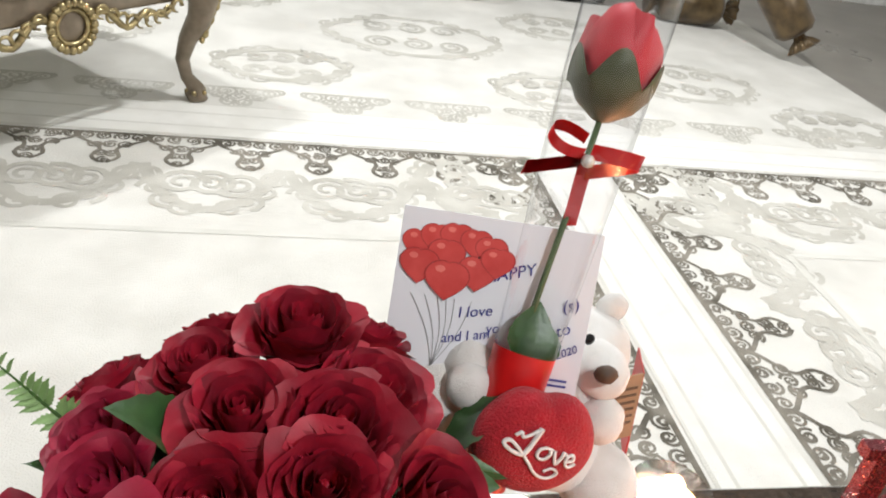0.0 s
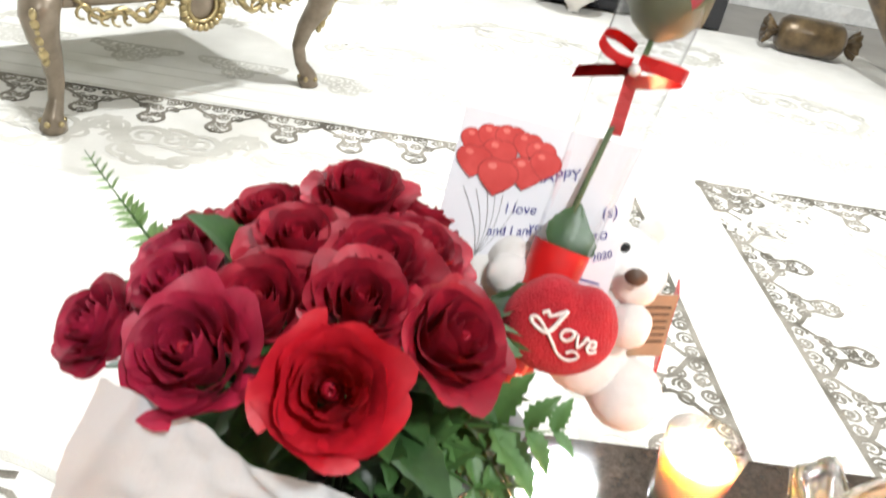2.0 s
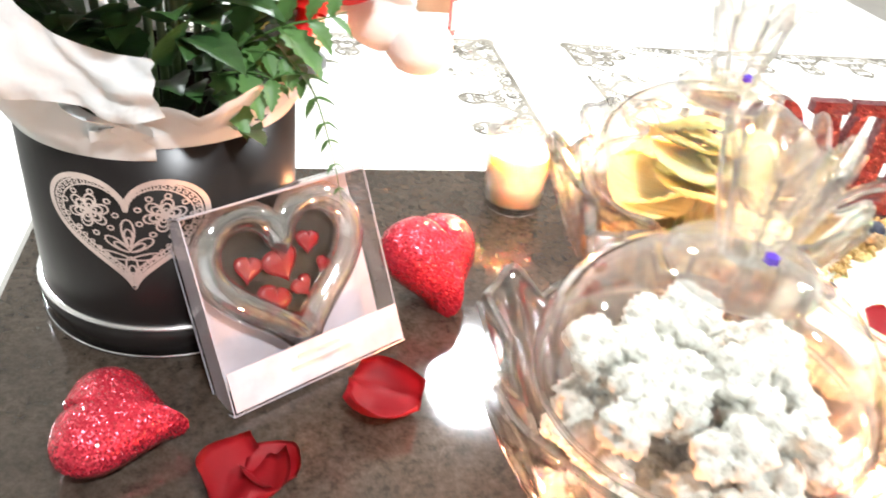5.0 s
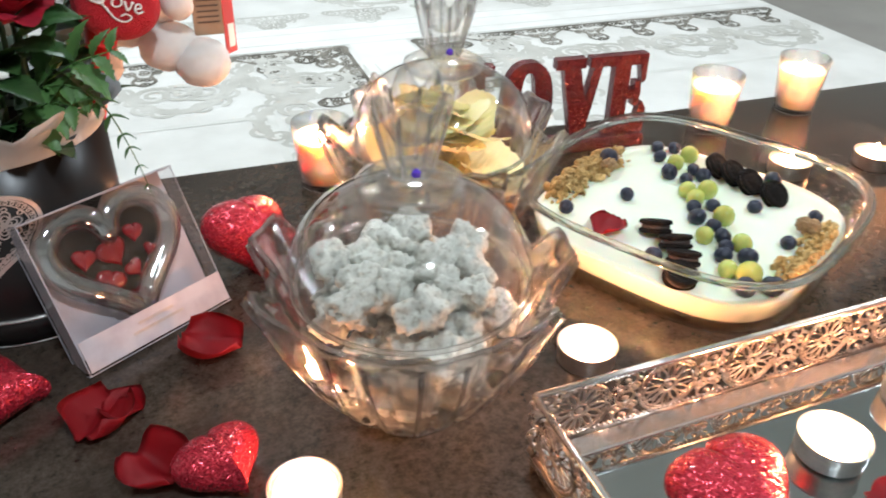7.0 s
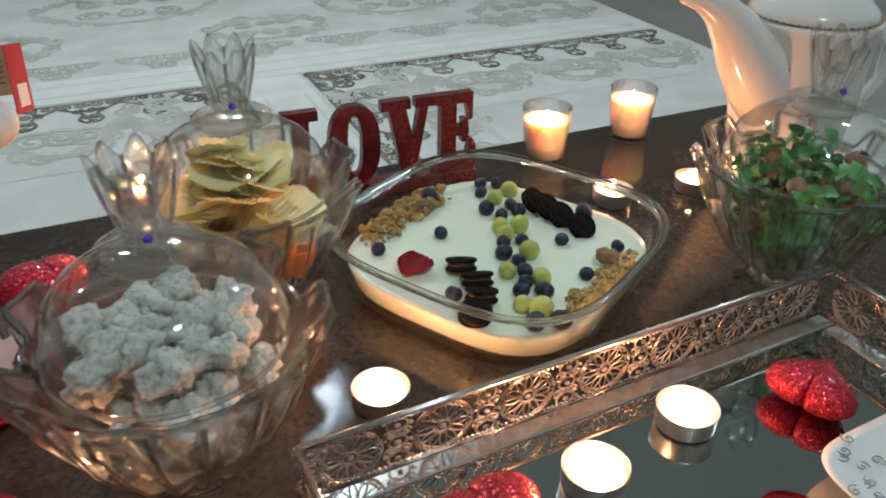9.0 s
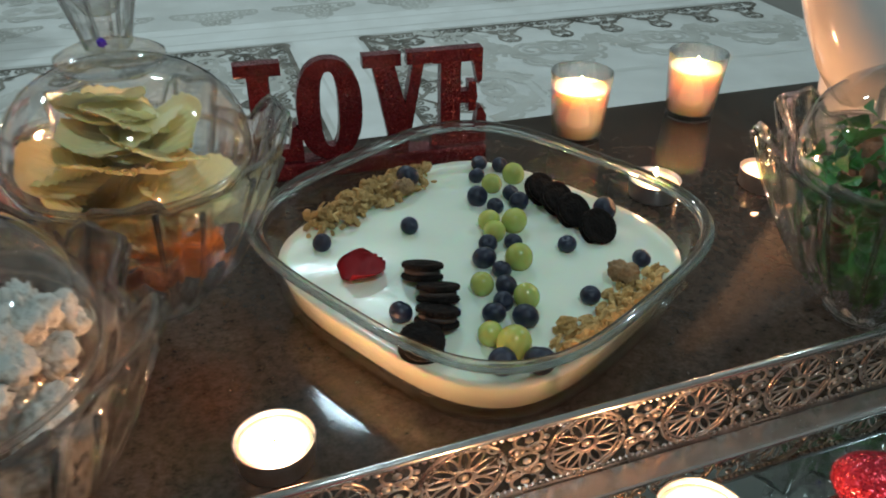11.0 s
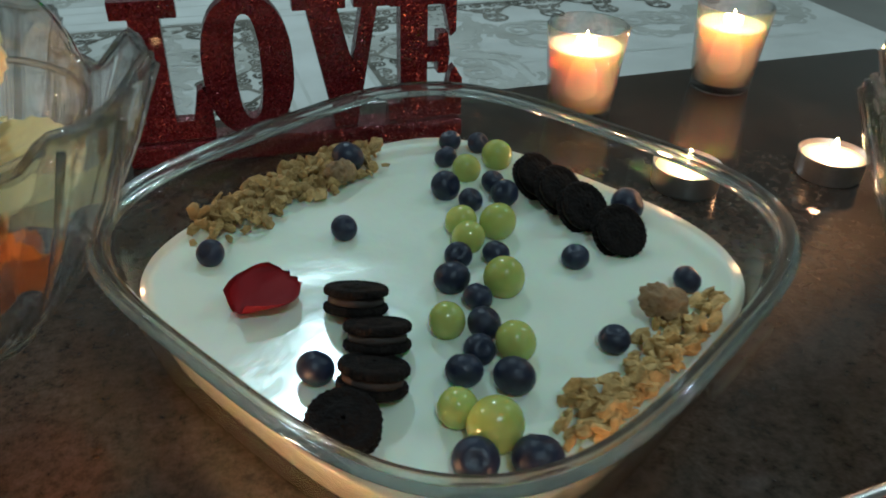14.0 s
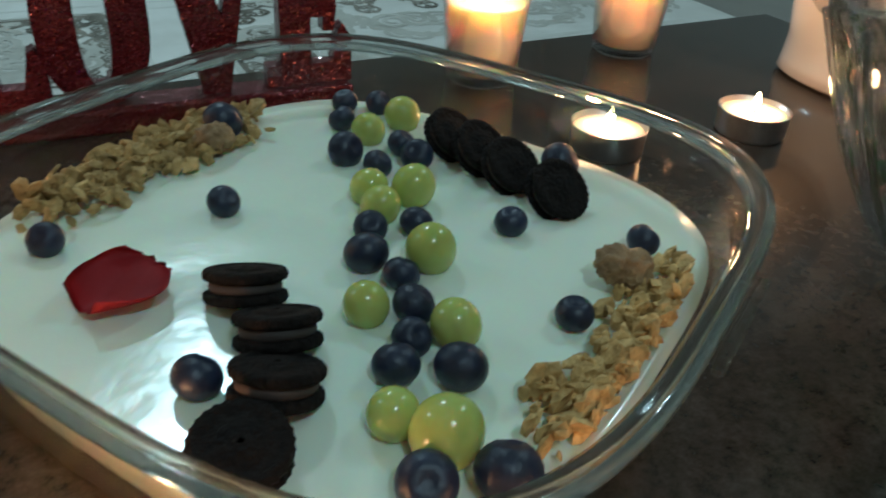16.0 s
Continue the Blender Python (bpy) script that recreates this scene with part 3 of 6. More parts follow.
part("dark_scrolls", dark, M_RUG_DARK, rug, "dark taupe lace pendants", recalc=False)["kind"] = "stuff"
part("pale_scrolls", light, M_RUG_LIGHT, rug, "faded grey beige scrolls", recalc=False)["kind"] = "stuff"

# ---- the far side of the room ----
con = thing("media_console", "glossy black low media console with an open niche", "console", (0, 0.1, 0))
part("body", box(-1.4, 4.75, 0.0, 0.45, 5.45, 0.55, 0.006), M_BLACK, con, smooth=False)
part("body", box(1.3, 4.75, 0.0, 1.66, 5.45, 0.55, 0.006), M_BLACK, con, smooth=False)
part("plinth", box(0.45, 4.78, 0.0, 1.3, 5.45, 0.05, 0.003), M_BLACK, con, smooth=False)
part("back_panel", box(0.45, 5.40, 0.05, 1.3, 5.44, 0.50), M_BLACK, con, smooth=False)
part("top", box(-1.42, 4.72, 0.552, 1.68, 5.47, 0.59, 0.006), M_BLACK, con, smooth=False)
vase = thing("glass_lamp", "white frosted glass cone standing before the console", "lamp", (0.80, 4.70, 0.0))
part("cone", lathe([(0.02, 0.002), (0.035, 0.006), (0.03, 0.02), (0.06, 0.05), (0.12, 0.1), (0.175, 0.14), (0.17, 0.143), (0.11, 0.108), (0.05, 0.06)], 40, cap0=True, cap1=True), M_PORC, vase)


def bolster(m, length, r, name_label):
    b = thing("bolster_cushion", name_label, "cushion", group="bolsters by the wall")
    b.matrix_world = m

    def wrinkle(rr, zz, a):
        return rr * (1 + 0.035 * noise.noise(Vector((math.cos(a) * 3, math.sin(a) * 3, zz * 9)))), zz
    L = length / 2
    part("cover", lathe([(0.002, -L), (r * 0.7, -L + 0.01), (r * 0.97, -L + 0.04), (r, -L * 0.4), (r, L * 0.4), (r * 0.97, L - 0.04), (r * 0.7, L - 0.01), (0.002, L)], 36, wave=wrinkle), M_SATIN, b)
    for s in (-1, 1):
        def frill(rr, zz, a):
            return rr * (1 + 0.16 * math.sin(a * 9)), zz
        part("tied_end", lathe([(0.022, s * (L - 0.005)), (0.028, s * (L + 0.012)), (0.05, s * (L + 0.03)), (0.072, s * (L + 0.062)), (0.06, s * (L + 0.07)), (0.01, s * (L + 0.03))], 36, wave=frill), M_SATIN, b)
    return b


bolster(pose(2.06, 4.62, 0.100, 0, 90, -8), 0.36, 0.097, "bronze satin bolster cushion lying on the rug")
p0, p1 = Vector((2.42, 4.04, 0.085)), Vector((2.08, 4.36, 0.58))
bolster(look((p0 + p1) / 2, p1), 0.56, 0.102, "bronze satin bolster cushion leaning on another bolster")

# ---- the armchair ----
ARM_A, ARM_B = Vector((-0.94, 2.39, 0)), Vector((-0.375, 3.005, 0))
u = (ARM_B - ARM_A).normalized()
CW = (ARM_B - ARM_A).length
chair = thing("armchair", "carved champagne and gold armchair with pale damask seat", "armchair")
back = Vector((-u.y, u.x, 0))
chair.matrix_world = Matrix(((u.x, back.x, 0, ARM_A.x), (u.y, back.y, 0, ARM_A.y), (0, 0, 1, 0), (0, 0, 0, 1)))
CD = 0.7


def cabriole(sx, sy):
    pts, rad = [], []
    for q, off, r in ((0, -0.005, 0.03), (0.05, 0.012, 0.034), (0.1, 0.008, 0.026), (0.2, -0.012, 0.02), (0.35, -0.02, 0.022), (0.52, -0.008, 0.028), (0.7, 0.018, 0.038), (0.85, 0.028, 0.047), (1.0, 0.01, 0.05)):
        pts.append((sx * off, sy * off, 0.002 + q * 0.37))
        rad.append(r)
    return sweep(pts, lambda t: rad[min(len(rad) - 1, int(round(t * (len(rad) - 1))))], 12)


for lx, ly, sx, sy in ((0, 0, -1, -1), (CW, 0, 1, -1), (0, CD, -1, 1), (CW, CD, 1, 1)):
    leg = part("leg", cabriole(sx, sy), M_CHAMPAGNE, chair, at=(lx, ly, 0))
    for q in range(7):
        part("carved_leaf", ball(0.012 + 0.004 * (q % 2), 2, Matrix.LocRotScale((sx * (0.02 + 0.006 * q), sy * (0.02 + 0.006 * q) - 0.005, 0.2 + q * 0.022), None, (0.8, 0.8, 1.25))), M_CHAIR_GOLD, leg, "gilded carved leaf")
    for q in range(5):
        a = q * 1.25
        part("toe", ball(0.009, 2, Matrix.Translation((0.028 * math.cos(a) + sx * 0.008, 0.028 * math.sin(a) + sy * 0.008, 0.03))), M_CHAIR_GOLD, leg, "gilded scroll toe")
part("front_rail", box(0.03, -0.022, 0.325, CW - 0.03, 0.022, 0.405, 0.008), M_CHAMPAGNE, chair)
part("side_rail", box(-0.022, 0.03, 0.325, 0.022, CD - 0.03, 0.405, 0.008), M_CHAMPAGNE, chair)
part("side_rail", box(CW - 0.022, 0.03, 0.325, CW + 0.022, CD - 0.03, 0.405, 0.008), M_CHAMPAGNE, chair)
part("back_rail", box(0.03, CD - 0.022, 0.325, CW - 0.03, CD + 0.022, 0.405, 0.008), M_CHAMPAGNE, chair)
for s in (-1, 1):
    scroll = bmesh.new()
    base = [(CW / 2 + s * (0.07 + 0.29 * q), -0.03, 0.335 - 0.05 * math.sin(q * 3.14) * (1 - 0.5 * q) + 0.018 * math.sin(q * 14)) for q in [i / 18 for i in range(19)]]
    sweep(base, lambda t: 0.011 - 0.004 * t, 6, scroll)
    for q in range(9):
        f = q / 9
        cx, cz = CW / 2 + s * (0.09 + 0.28 * f), 0.335 - 0.045 * math.sin(f * 3.1)
        ring = [(cx + 0.018 * math.cos(a), -0.034, cz + 0.018 * math.sin(a)) for a in [i * 0.6 for i in range(9)]]
        sweep(ring, lambda t: 0.007 - 0.004 * t, 5, scroll)
    part("apron_carving", scroll, M_CHAIR_GOLD, chair, "pierced gilded scroll carving")
med = bmesh.new()
for i in range(22):
    a = i / 22 * 2 * math.pi
    part("bead", ball(0.0125, 2, Matrix.Translation((CW / 2 + 0.062 * math.cos(a), -0.036, 0.31 + 0.062 * math.sin(a)))), M_CHAIR_GOLD, chair, "gilded bead")
sweep([(CW / 2 + 0.045 * math.cos(i * 0.2618), -0.034, 0.31 + 0.045 * math.sin(i * 0.2618)) for i in range(24)], 0.007, 6, med, closed=True)
part("medallion", med, M_CHAIR_GOLD, chair, "beaded gilded medallion ring")
part("medallion_plate", ball(0.045, 3, Matrix.LocRotScale((CW / 2, -0.024, 0.31), None, (1, 0.25, 1))), M_CHAMPAGNE, chair)
cush = box(0.0, -0.015, 0.405, CW, CD, 0.55, 0.04, seg=5)
part("seat", cush, M_FABRIC, chair, "pale green damask seat cushion")
pip = [(0.02 + (CW - 0.04) * i / 20, -0.026, 0.412) for i in range(21)]
part("piping", sweep(pip, 0.007, 6), M_CHAMPAGNE, chair, "twisted braid along the seat")

# ---- the table ----
TX0, TX1, TY0, TY1 = -0.208, 1.212, 0.19, 1.003
table = thing("coffee_table", "dark brown stone-look coffee table with wooden edge", "table")
CH = 0.035
out = [(TX0 + CH, TY0), (TX1 - CH, TY0), (TX1, TY0 + CH), (TX1, TY1 - 0.006), (TX1 - 0.006, TY1), (TX0 + 0.006, TY1), (TX0, TY1 - 0.006), (TX0, TY0 + CH)]
bm = bmesh.new()
f = bm.faces.new([bm.verts.new((x, y, T - 0.03)) for x, y in out])
ext = bmesh.ops.extrude_face_region(bm, geom=[f])
bmesh.ops.translate(bm, verts=[g for g in ext["geom"] if isinstance(g, bmesh.types.BMVert)], vec=(0, 0, 0.03))
bmesh.ops.bevel(bm, geom=[e for e in bm.edges if all(v.co.z > T - 0.01 for v in e.verts)], offset=0.009, segments=1, affect="EDGES")
part("tabletop", bm, M_TABLE, table, "polished brown stone top", smooth=False)
part("apron", box(TX0 + 0.05, TY0 + 0.05, T - 0.1, TX1 - 0.05, TY1 - 0.05, T - 0.031, 0.004), M_TABLE_EDGE, table, smooth=False)
for x in (TX0 + 0.09, TX1 - 0.09):
    for y in (TY0 + 0.09, TY1 - 0.09):
        part("leg", lathe([(0.03, 0.0), (0.032, 0.01), (0.028, 0.03), (0.035, 0.2), (0.04, T - 0.101)], 16, cap0=True, cap1=True), M_TABLE_EDGE, table, at=(x, y, 0.007))


# ---- things on the table: candles ----
def flame(parent, z, h=0.017, power=0.3, lift=0.008):
    part("flame", lathe([(0.0006, 0.0), (0.0024, h * 0.2), (0.0028, h * 0.38), (0.0018, h * 0.65), (0.0005, h)], 14, cap0=True, cap1=True), M_FLAME, parent, "small candle flame", at=(0, 0, z))
    part("wick", sweep([(0, 0, -0.006), (0.0004, 0, 0.0), (0.0002, 0, 0.0012)], 0.0005, 6), M_WICK, parent, at=(0, 0, z))


def votive(x, y, label, power):
    v = thing("votive_candle", label, "candle", (x, y, T), group="votive candles")
    H = 0.0815
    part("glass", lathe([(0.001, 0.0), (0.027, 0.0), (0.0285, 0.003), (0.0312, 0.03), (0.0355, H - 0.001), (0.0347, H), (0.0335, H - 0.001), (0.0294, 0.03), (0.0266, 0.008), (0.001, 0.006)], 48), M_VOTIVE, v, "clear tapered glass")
    part("wax", lathe([(0.001, 0.0068), (0.0258, 0.0085), (0.029, 0.031), (0.0318, 0.0605), (0.0312, 0.0632), (0.0296, 0.0628), (0.0270, 0.056), (0.020, 0.0525), (0.001, 0.052)], 40), M_WAX, v, "glowing ivory wax")
    flame(v, 0.0565, 0.019)
    flame_light(x, y, T + 0.066, power)


def tealight(x, y, z, power, label="lit tealight in a thin aluminium cup", r=0.0258):
    t = thing("tealight", label, "candle", (x, y, z), group="tealights")
    part("cup", lathe([(0.001, 0.0), (r - 0.002, 0.0), (r - 0.0005, 0.002), (r, 0.018), (r + 0.0008, 0.0192), (r - 0.0006, 0.0192), (r - 0.001, 0.004), (0.001, 0.003)], 44), M_ALU, t)
    part("wax", lathe([(0.001, 0.0035), (r - 0.0016, 0.0045), (r - 0.0014, 0.0155), (r - 0.004, 0.0162), (0.001, 0.0158)], 40), M_WAX, t, "melted white wax")
    flame(t, 0.0195, 0.012)
    flame_light(x, y, z + 0.027, power)


votive(0.245, 0.925, "lit ivory votive candle in clear glass by the flower box", 0.75)
votive(0.797, 0.925, "lit ivory votive candle in a clear glass behind the glass dish", 0.35)
votive(0.962, 0.945, "lit ivory votive candle in a clear glass near the table corner", 0.35)
tealight(0.392, 0.532, T, 0.36)
tealight(0.128, 0.455, T, 0.14)
tealight(0.935, 0.760, T, 0.2)
tealight(0.812, 0.775, T, 0.16)
TRAY_Z = T + 0.017
tealight(0.502, 0.362, TRAY_Z + 0.001, 0.28, "lit tealight on the mirror of the tray")
tealight(0.610, 0.386, TRAY_Z + 0.001, 0.28, "lit tealight on the mirror of the tray")


# ---- flower box ----
PX, PY, PR, PH = -0.071, 0.802, 0.0958, 0.176
pot = thing("flower_box", "round black card flower box with a lace heart print", "flower box", (PX, PY, T))
part("body", lathe([(PR, 0.028), (PR, PH), (PR - 0.003, PH), (PR - 0.003, 0.1), (0.001, 0.1)], 72), M_POT, pot)
part("base_band", lathe([(0.001, 0.001), (PR + 0.003, 0.001), (PR + 0.003, 0.0275), (PR - 0.002, 0.0278)], 72), M_POT, pot, "black base sleeve")
part("silver_line", lathe([(PR + 0.0032, 0.0252), (PR + 0.0045, 0.0265), (PR + 0.0032, 0.0285), (PR + 0.0005, 0.0287)], 72), M_SILVER, pot, "silver foil line")
part("silver_line", lathe([(PR + 0.0032, 0.0008), (PR + 0.0042, 0.0018), (PR + 0.0032, 0.003)], 72), M_SILVER, pot, "silver foil line")
# lace heart wrapped round the front of the box
lace = bmesh.new()
HA, HW, HZ = math.radians(-97.5), 0.092, 0.104


def on_pot(hx, hz, lift):
    a = HA + hx * 1.12 / PR
    return ((PR + lift) * math.cos(a), (PR + lift) * math.sin(a), HZ + hz)


def lace_line(pts, w, closed=False, lift=0.0009):
    w *= 1.55
    q = pts + [pts[0]] if closed else pts
    rows = []
    for i, (x, z) in enumerate(q):
        ax, az = q[i - 1] if i else (q[-2] if closed else q[0])
        bx, bz = q[i + 1] if i < len(q) - 1 else (q[1] if closed else q[-1])
        dx, dz = bx - ax, bz - az
        d = math.hypot(dx, dz) or 1
        rows.append((on_pot(x - dz / d * w / 2, z + dx / d * w / 2, lift), on_pot(x + dz / d * w / 2, z - dx / d * w / 2, lift)))
    vs = [[lace.verts.new(p) for p in r] for r in rows]
    for a, b in zip(vs, vs[1:]):
        lace.faces.new((a[0], a[1], b[1], b[0]))


hc = heart_curve(72, HW)
lace_line(hc, 0.0022, True)
lace_line([(x * 0.93, z * 0.93 + 0.001) for x, z in hc], 0.0007, True)
for i in range(0, 72, 1):
    x, z = hc[i]
    cx, cz = x * 0.885, z * 0.885 + 0.001
    lace_line([(cx + 0.0013 * math.cos(a), cz + 0.0013 * math.sin(a)) for a in [j * 1.05 for j in range(6)]], 0.0007, True)
lace_line([(x * 0.83, z * 0.83 + 0.0015) for x, z in hc], 0.0007, True)


def lace_petal(cx, cz, ang, l, w, th=0.0008):
    pts = []
    for i in range(14):
        t = 2 * math.pi * i / 14
        px, pz = l / 2 * (1 - math.cos(t)), w / 2 * math.sin(t) * (0.55 + 0.45 * (1 - math.cos(t)) / 2)
        pts.append((cx + px * math.cos(ang) - pz * math.sin(ang), cz + px * math.sin(ang) + pz * math.cos(ang)))
    lace_line(pts, th, True)


for s in (-1, 1):
    for k in range(6):
        for sc in (1, 0.72, 0.42):
            lace_petal(s * 0.0215, 0.0165, k * math.pi / 3 + 0.3, 0.0125 * sc, 0.0085 * sc)
    for k in range(9):
        a = k * 0.7
        lace_line([(s * 0.0215 + 0.0155 * math.cos(a) + 0.0018 * math.cos(b), 0.0155 + 0.0155 * math.sin(a) + 0.0018 * math.sin(b)) for b in [j * 0.9 for j in range(7)]], 0.0007, True)
    lace_petal(0, -0.012, math.pi / 2 + s * 0.9, 0.017, 0.008)
    lace_petal(0, -0.012, math.pi / 2 + s * 0.9, 0.011, 0.005)
    lace_petal(0, -0.018, math.pi / 2 + s * 1.35, 0.018, 0.006)
    for k in range(7):
        lace_line([(s * (0.006 + 0.004 * k) + 0.0014 * math.cos(b), -0.024 + 0.0042 * k + 0.0014 * math.sin(b)) for b in [j * 0.9 for j in range(7)]], 0.0006, True)
for sc in (1, 0.65, 0.35):
    lace_petal(0, -0.036, math.pi / 2, 0.02 * sc, 0.0085 * sc)
    lace_petal(0, -0.008, math.pi / 2, 0.021 * sc, 0.009 * sc)
part("lace_heart", lace, M_LACE, pot, "rose silver lace heart print", recalc=False)

# tissue paper: crumpled collar sheets leaning out over the rim
paper = thing("tissue_paper", "crumpled white tissue paper round the bouquet", "wrapping paper", (PX, PY, T))


def paper_sheet(a0, a1, r0, r1, z0, z1, seed, peak, bend=0.03):
    bm = bmesh.new()
    rows = []
    nu, nv = 26, 9
    for j in range(nv + 1):
        v = j / nv
        ring = []
        for i in range(nu + 1):
            q = i / nu
            a = a0 + (a1 - a0) * q
            top = z0 + (z1 - z0) * peak(q)
            r = r0 + (r1 - r0) * peak(q) * v ** 1.3
            z = z0 + (top - z0) * v
            k = Vector((a * 2.2 + seed, v * 2.0, seed * 3))
            f = 0.018 * v * noise.noise(k) + 0.010 * v * math.sin(a * 9 + seed + v * 2)
            r += f
            z -= bend * v * v * max(0, noise.noise(k * 1.7) + 0.1)
            ring.append((r * math.cos(a), r * math.sin(a), z))
        rows.append(ring)
    grid_faces(bm, rows, False)
    return bm


D = math.radians
FLARE = [(-205, 0.118, 0.196), (-178, 0.128, 0.200), (-152, 0.125, 0.215), (-133, 0.118, 0.225), (-118, 0.112, 0.215), (-102, 0.110, 0.200), (-84, 0.104, 0.188)]
bm, rows = bmesh.new(), []
for j in range(15):
    v = j / 14
    ring = []
    for i in range(57):
        deg = -205 + 121 * i / 56
        k = max(n for n in range(len(FLARE) - 1) if FLARE[n][0] <= deg)
        (a0, r0, z0), (a1, r1, z1) = FLARE[k], FLARE[k + 1]
        q = (deg - a0) / (a1 - a0)
        q = q * q * (3 - 2 * q)
        r, z, a = r0 + (r1 - r0) * q, z0 + (z1 - z0) * q, D(deg)
        fold = Vector((deg * 0.035, v * 1.6, 2.0))
        rr = 0.0965 + (r - 0.0965) * v ** 0.9 + 0.022 * v * noise.noise(fold) + 0.007 * v * math.sin(deg * 0.2 + 4 * v)
        zz = 0.160 + (z - 0.160) * v + 0.022 * v * noise.noise(fold * 1.6)
        ring.append((rr * math.cos(a), rr * math.sin(a), zz))
    rows.append(ring)
grid_faces(bm, rows, False)
part("sheet", bm, M_PAPER, paper, recalc=False)


def along(pts, q):
    f = q * (len(pts) - 1)
    k = min(len(pts) - 2, int(f))
    p0, p1, p2, p3 = (Vector(pts[max(0, min(len(pts) - 1, k + n))]) for n in (-1, 0, 1, 2))
    t = f - k
    return 0.5 * (2 * p1 + (p2 - p0) * t + (2 * p0 - 5 * p1 + 4 * p2 - p3) * t * t + (3 * p1 - p0 - 3 * p2 + p3) * t ** 3)


# the large folded sheet that leans out over the front of the rim
LOW = [(-0.171, 0.655, 0.694), (-0.155, 0.670, 0.672), (-0.134, 0.682, 0.660), (-0.104, 0.688, 0.656), (-0.077, 0.688, 0.644), (-0.050, 0.689, 0.648)]
HIGH = [(-0.161, 0.668, 0.757), (-0.148, 0.684, 0.734), (-0.129, 0.692, 0.720), (-0.105, 0.694, 0.697), (-0.079, 0.694, 0.684), (-0.052, 0.694, 0.682)]
bm, rows = bmesh.new(), []
for j in range(13):
    v = j / 12
    ring = []
    for i in range(41):
        q = i / 40
        p = along(LOW, q).lerp(along(HIGH, q), v)
        crease = noise.noise(Vector((q * 4.0 + v * 1.5, v * 2.2, 3.3)))
        p += Vector((-0.35, -0.85, 0.2)) * (0.010 * math.sin(v * math.pi) * (1 - 0.6 * q) + 0.010 * crease + 0.0035 * abs(math.sin(q * 9 + v * 5)) + 0.008 * abs(noise.noise(Vector((q * 6 + v * 2, v * 3.4, 6.0)))) + 0.0016 * noise.noise(Vector((q * 16, v * 11, 1.0))))
        ring.append((p.x - PX, p.y - PY, p.z - T))
    rows.append(ring)
grid_faces(bm, rows, False)
part("sheet", bm, M_PAPER, paper, "large folded sheet leaning over the rim", recalc=False)
part("sheet", paper_sheet(D(-104), D(-10), 0.0965, 0.112, 0.168, 0.210, 4.1, lambda q: 0.5 + 0.45 * math.sin(q * 3.1)), M_PAPER, paper, recalc=False)
part("sheet", paper_sheet(D(-20), D(110), 0.090, 0.110, 0.150, 0.215, 7.7, lambda q: 0.6 + 0.3 * math.sin(q * 5)), M_PAPER, paper, recalc=False)
part("sheet", paper_sheet(D(95), D(185), 0.090, 0.118, 0.150, 0.225, 2.9, lambda q: 0.6 + 0.3 * math.sin(q * 4)), M_PAPER, paper, recalc=False)


# roses
def rose_petal(r, h, width, curl, seed, cup=0.55):
    """A cupped petal whose ruffled rim rolls outward to a soft point."""
    bm = bmesh.new()
    nu, nv = 14, 10
    rows = []
    for j in range(nv + 1):
        v = j / nv
        ring = []
        for i in range(nu + 1):
            q = -1 + 2 * i / nu
            edge = 0.99 - 0.13 * abs(q) ** 4 + 0.09 * noise.noise(Vector((q * 2.6, seed, 0))) + 0.03 * math.exp(-((q - 0.15 * math.sin(seed * 5)) * 4) ** 2)
            a = q * width * (0.45 + 0.55 * math.sin(min(1, v * 1.15) * math.pi / 2))
            rr = r * (cup + (1 - cup) * math.sin(v * math.pi / 2))
            roll = max(0, v - 0.58)
            ruffle = 1 + 0.45 * math.sin(q * 3.5 + seed * 3) + 0.15 * math.sin(q * 7 + seed)
            rr += curl * r * roll ** 1.5 * 3.4 * ruffle
            z = h * v * edge - curl * r * max(0, v - 0.7) ** 1.4 * 2.0 * (1 + 0.5 * math.sin(q * 5 + seed))
            rr += 0.11 * r * v * noise.noise(Vector((q * 3, v * 3, seed * 9))) + 0.045 * r * v ** 3 * math.sin(q * 7 + seed * 2)
            ring.append((rr * math.sin(a), -rr * math.cos(a), z))
        rows.append(ring)
    grid_faces(bm, rows, False)
    return bm


R = 0.034
LAYERS = ((0.15, 1.02, 2.1, 0.0), (0.25, 1.06, 1.7, 0.04), (0.37, 1.09, 1.45, 0.10), (0.52, 1.10, 1.3, 0.18), (0.70, 1.08, 1.2, 0.26), (0.86, 1.0, 1.1, 0.36))


def petal_set(material):
    return [[mesh_of("petal", rose_petal(rr * R, hh * R * 1.25, ww, cu, k * 2 + n * 0.7), material) for n in range(3)] for k, (rr, hh, ww, cu) in enumerate(LAYERS)]


TONES = {"red": petal_set(M_ROSE), "magenta": petal_set(M_ROSE_PINK), "bright": petal_set(M_ROSE_FRESH)}
CALYX = mesh_of("calyx", lathe([(0.002, -0.014), (0.006, -0.012), (0.009, -0.005), (0.011, 0.001), (0.009, 0.003)], 16), M_LEAF)
CORE = mesh_of("petal_core", lathe([(0.001, 0.002), (0.0056, 0.010), (0.0060, 0.024), (0.0044, 0.033), (0.0022, 0.0345), (0.0016, 0.032), (0.001, 0.030)], 20, wave=lambda r, z, a: (r * (1 + 0.2 * math.sin(a * 2 + z * 90)), z + 0.004 * math.sin(a) * (z > 0.03))), M_ROSE)


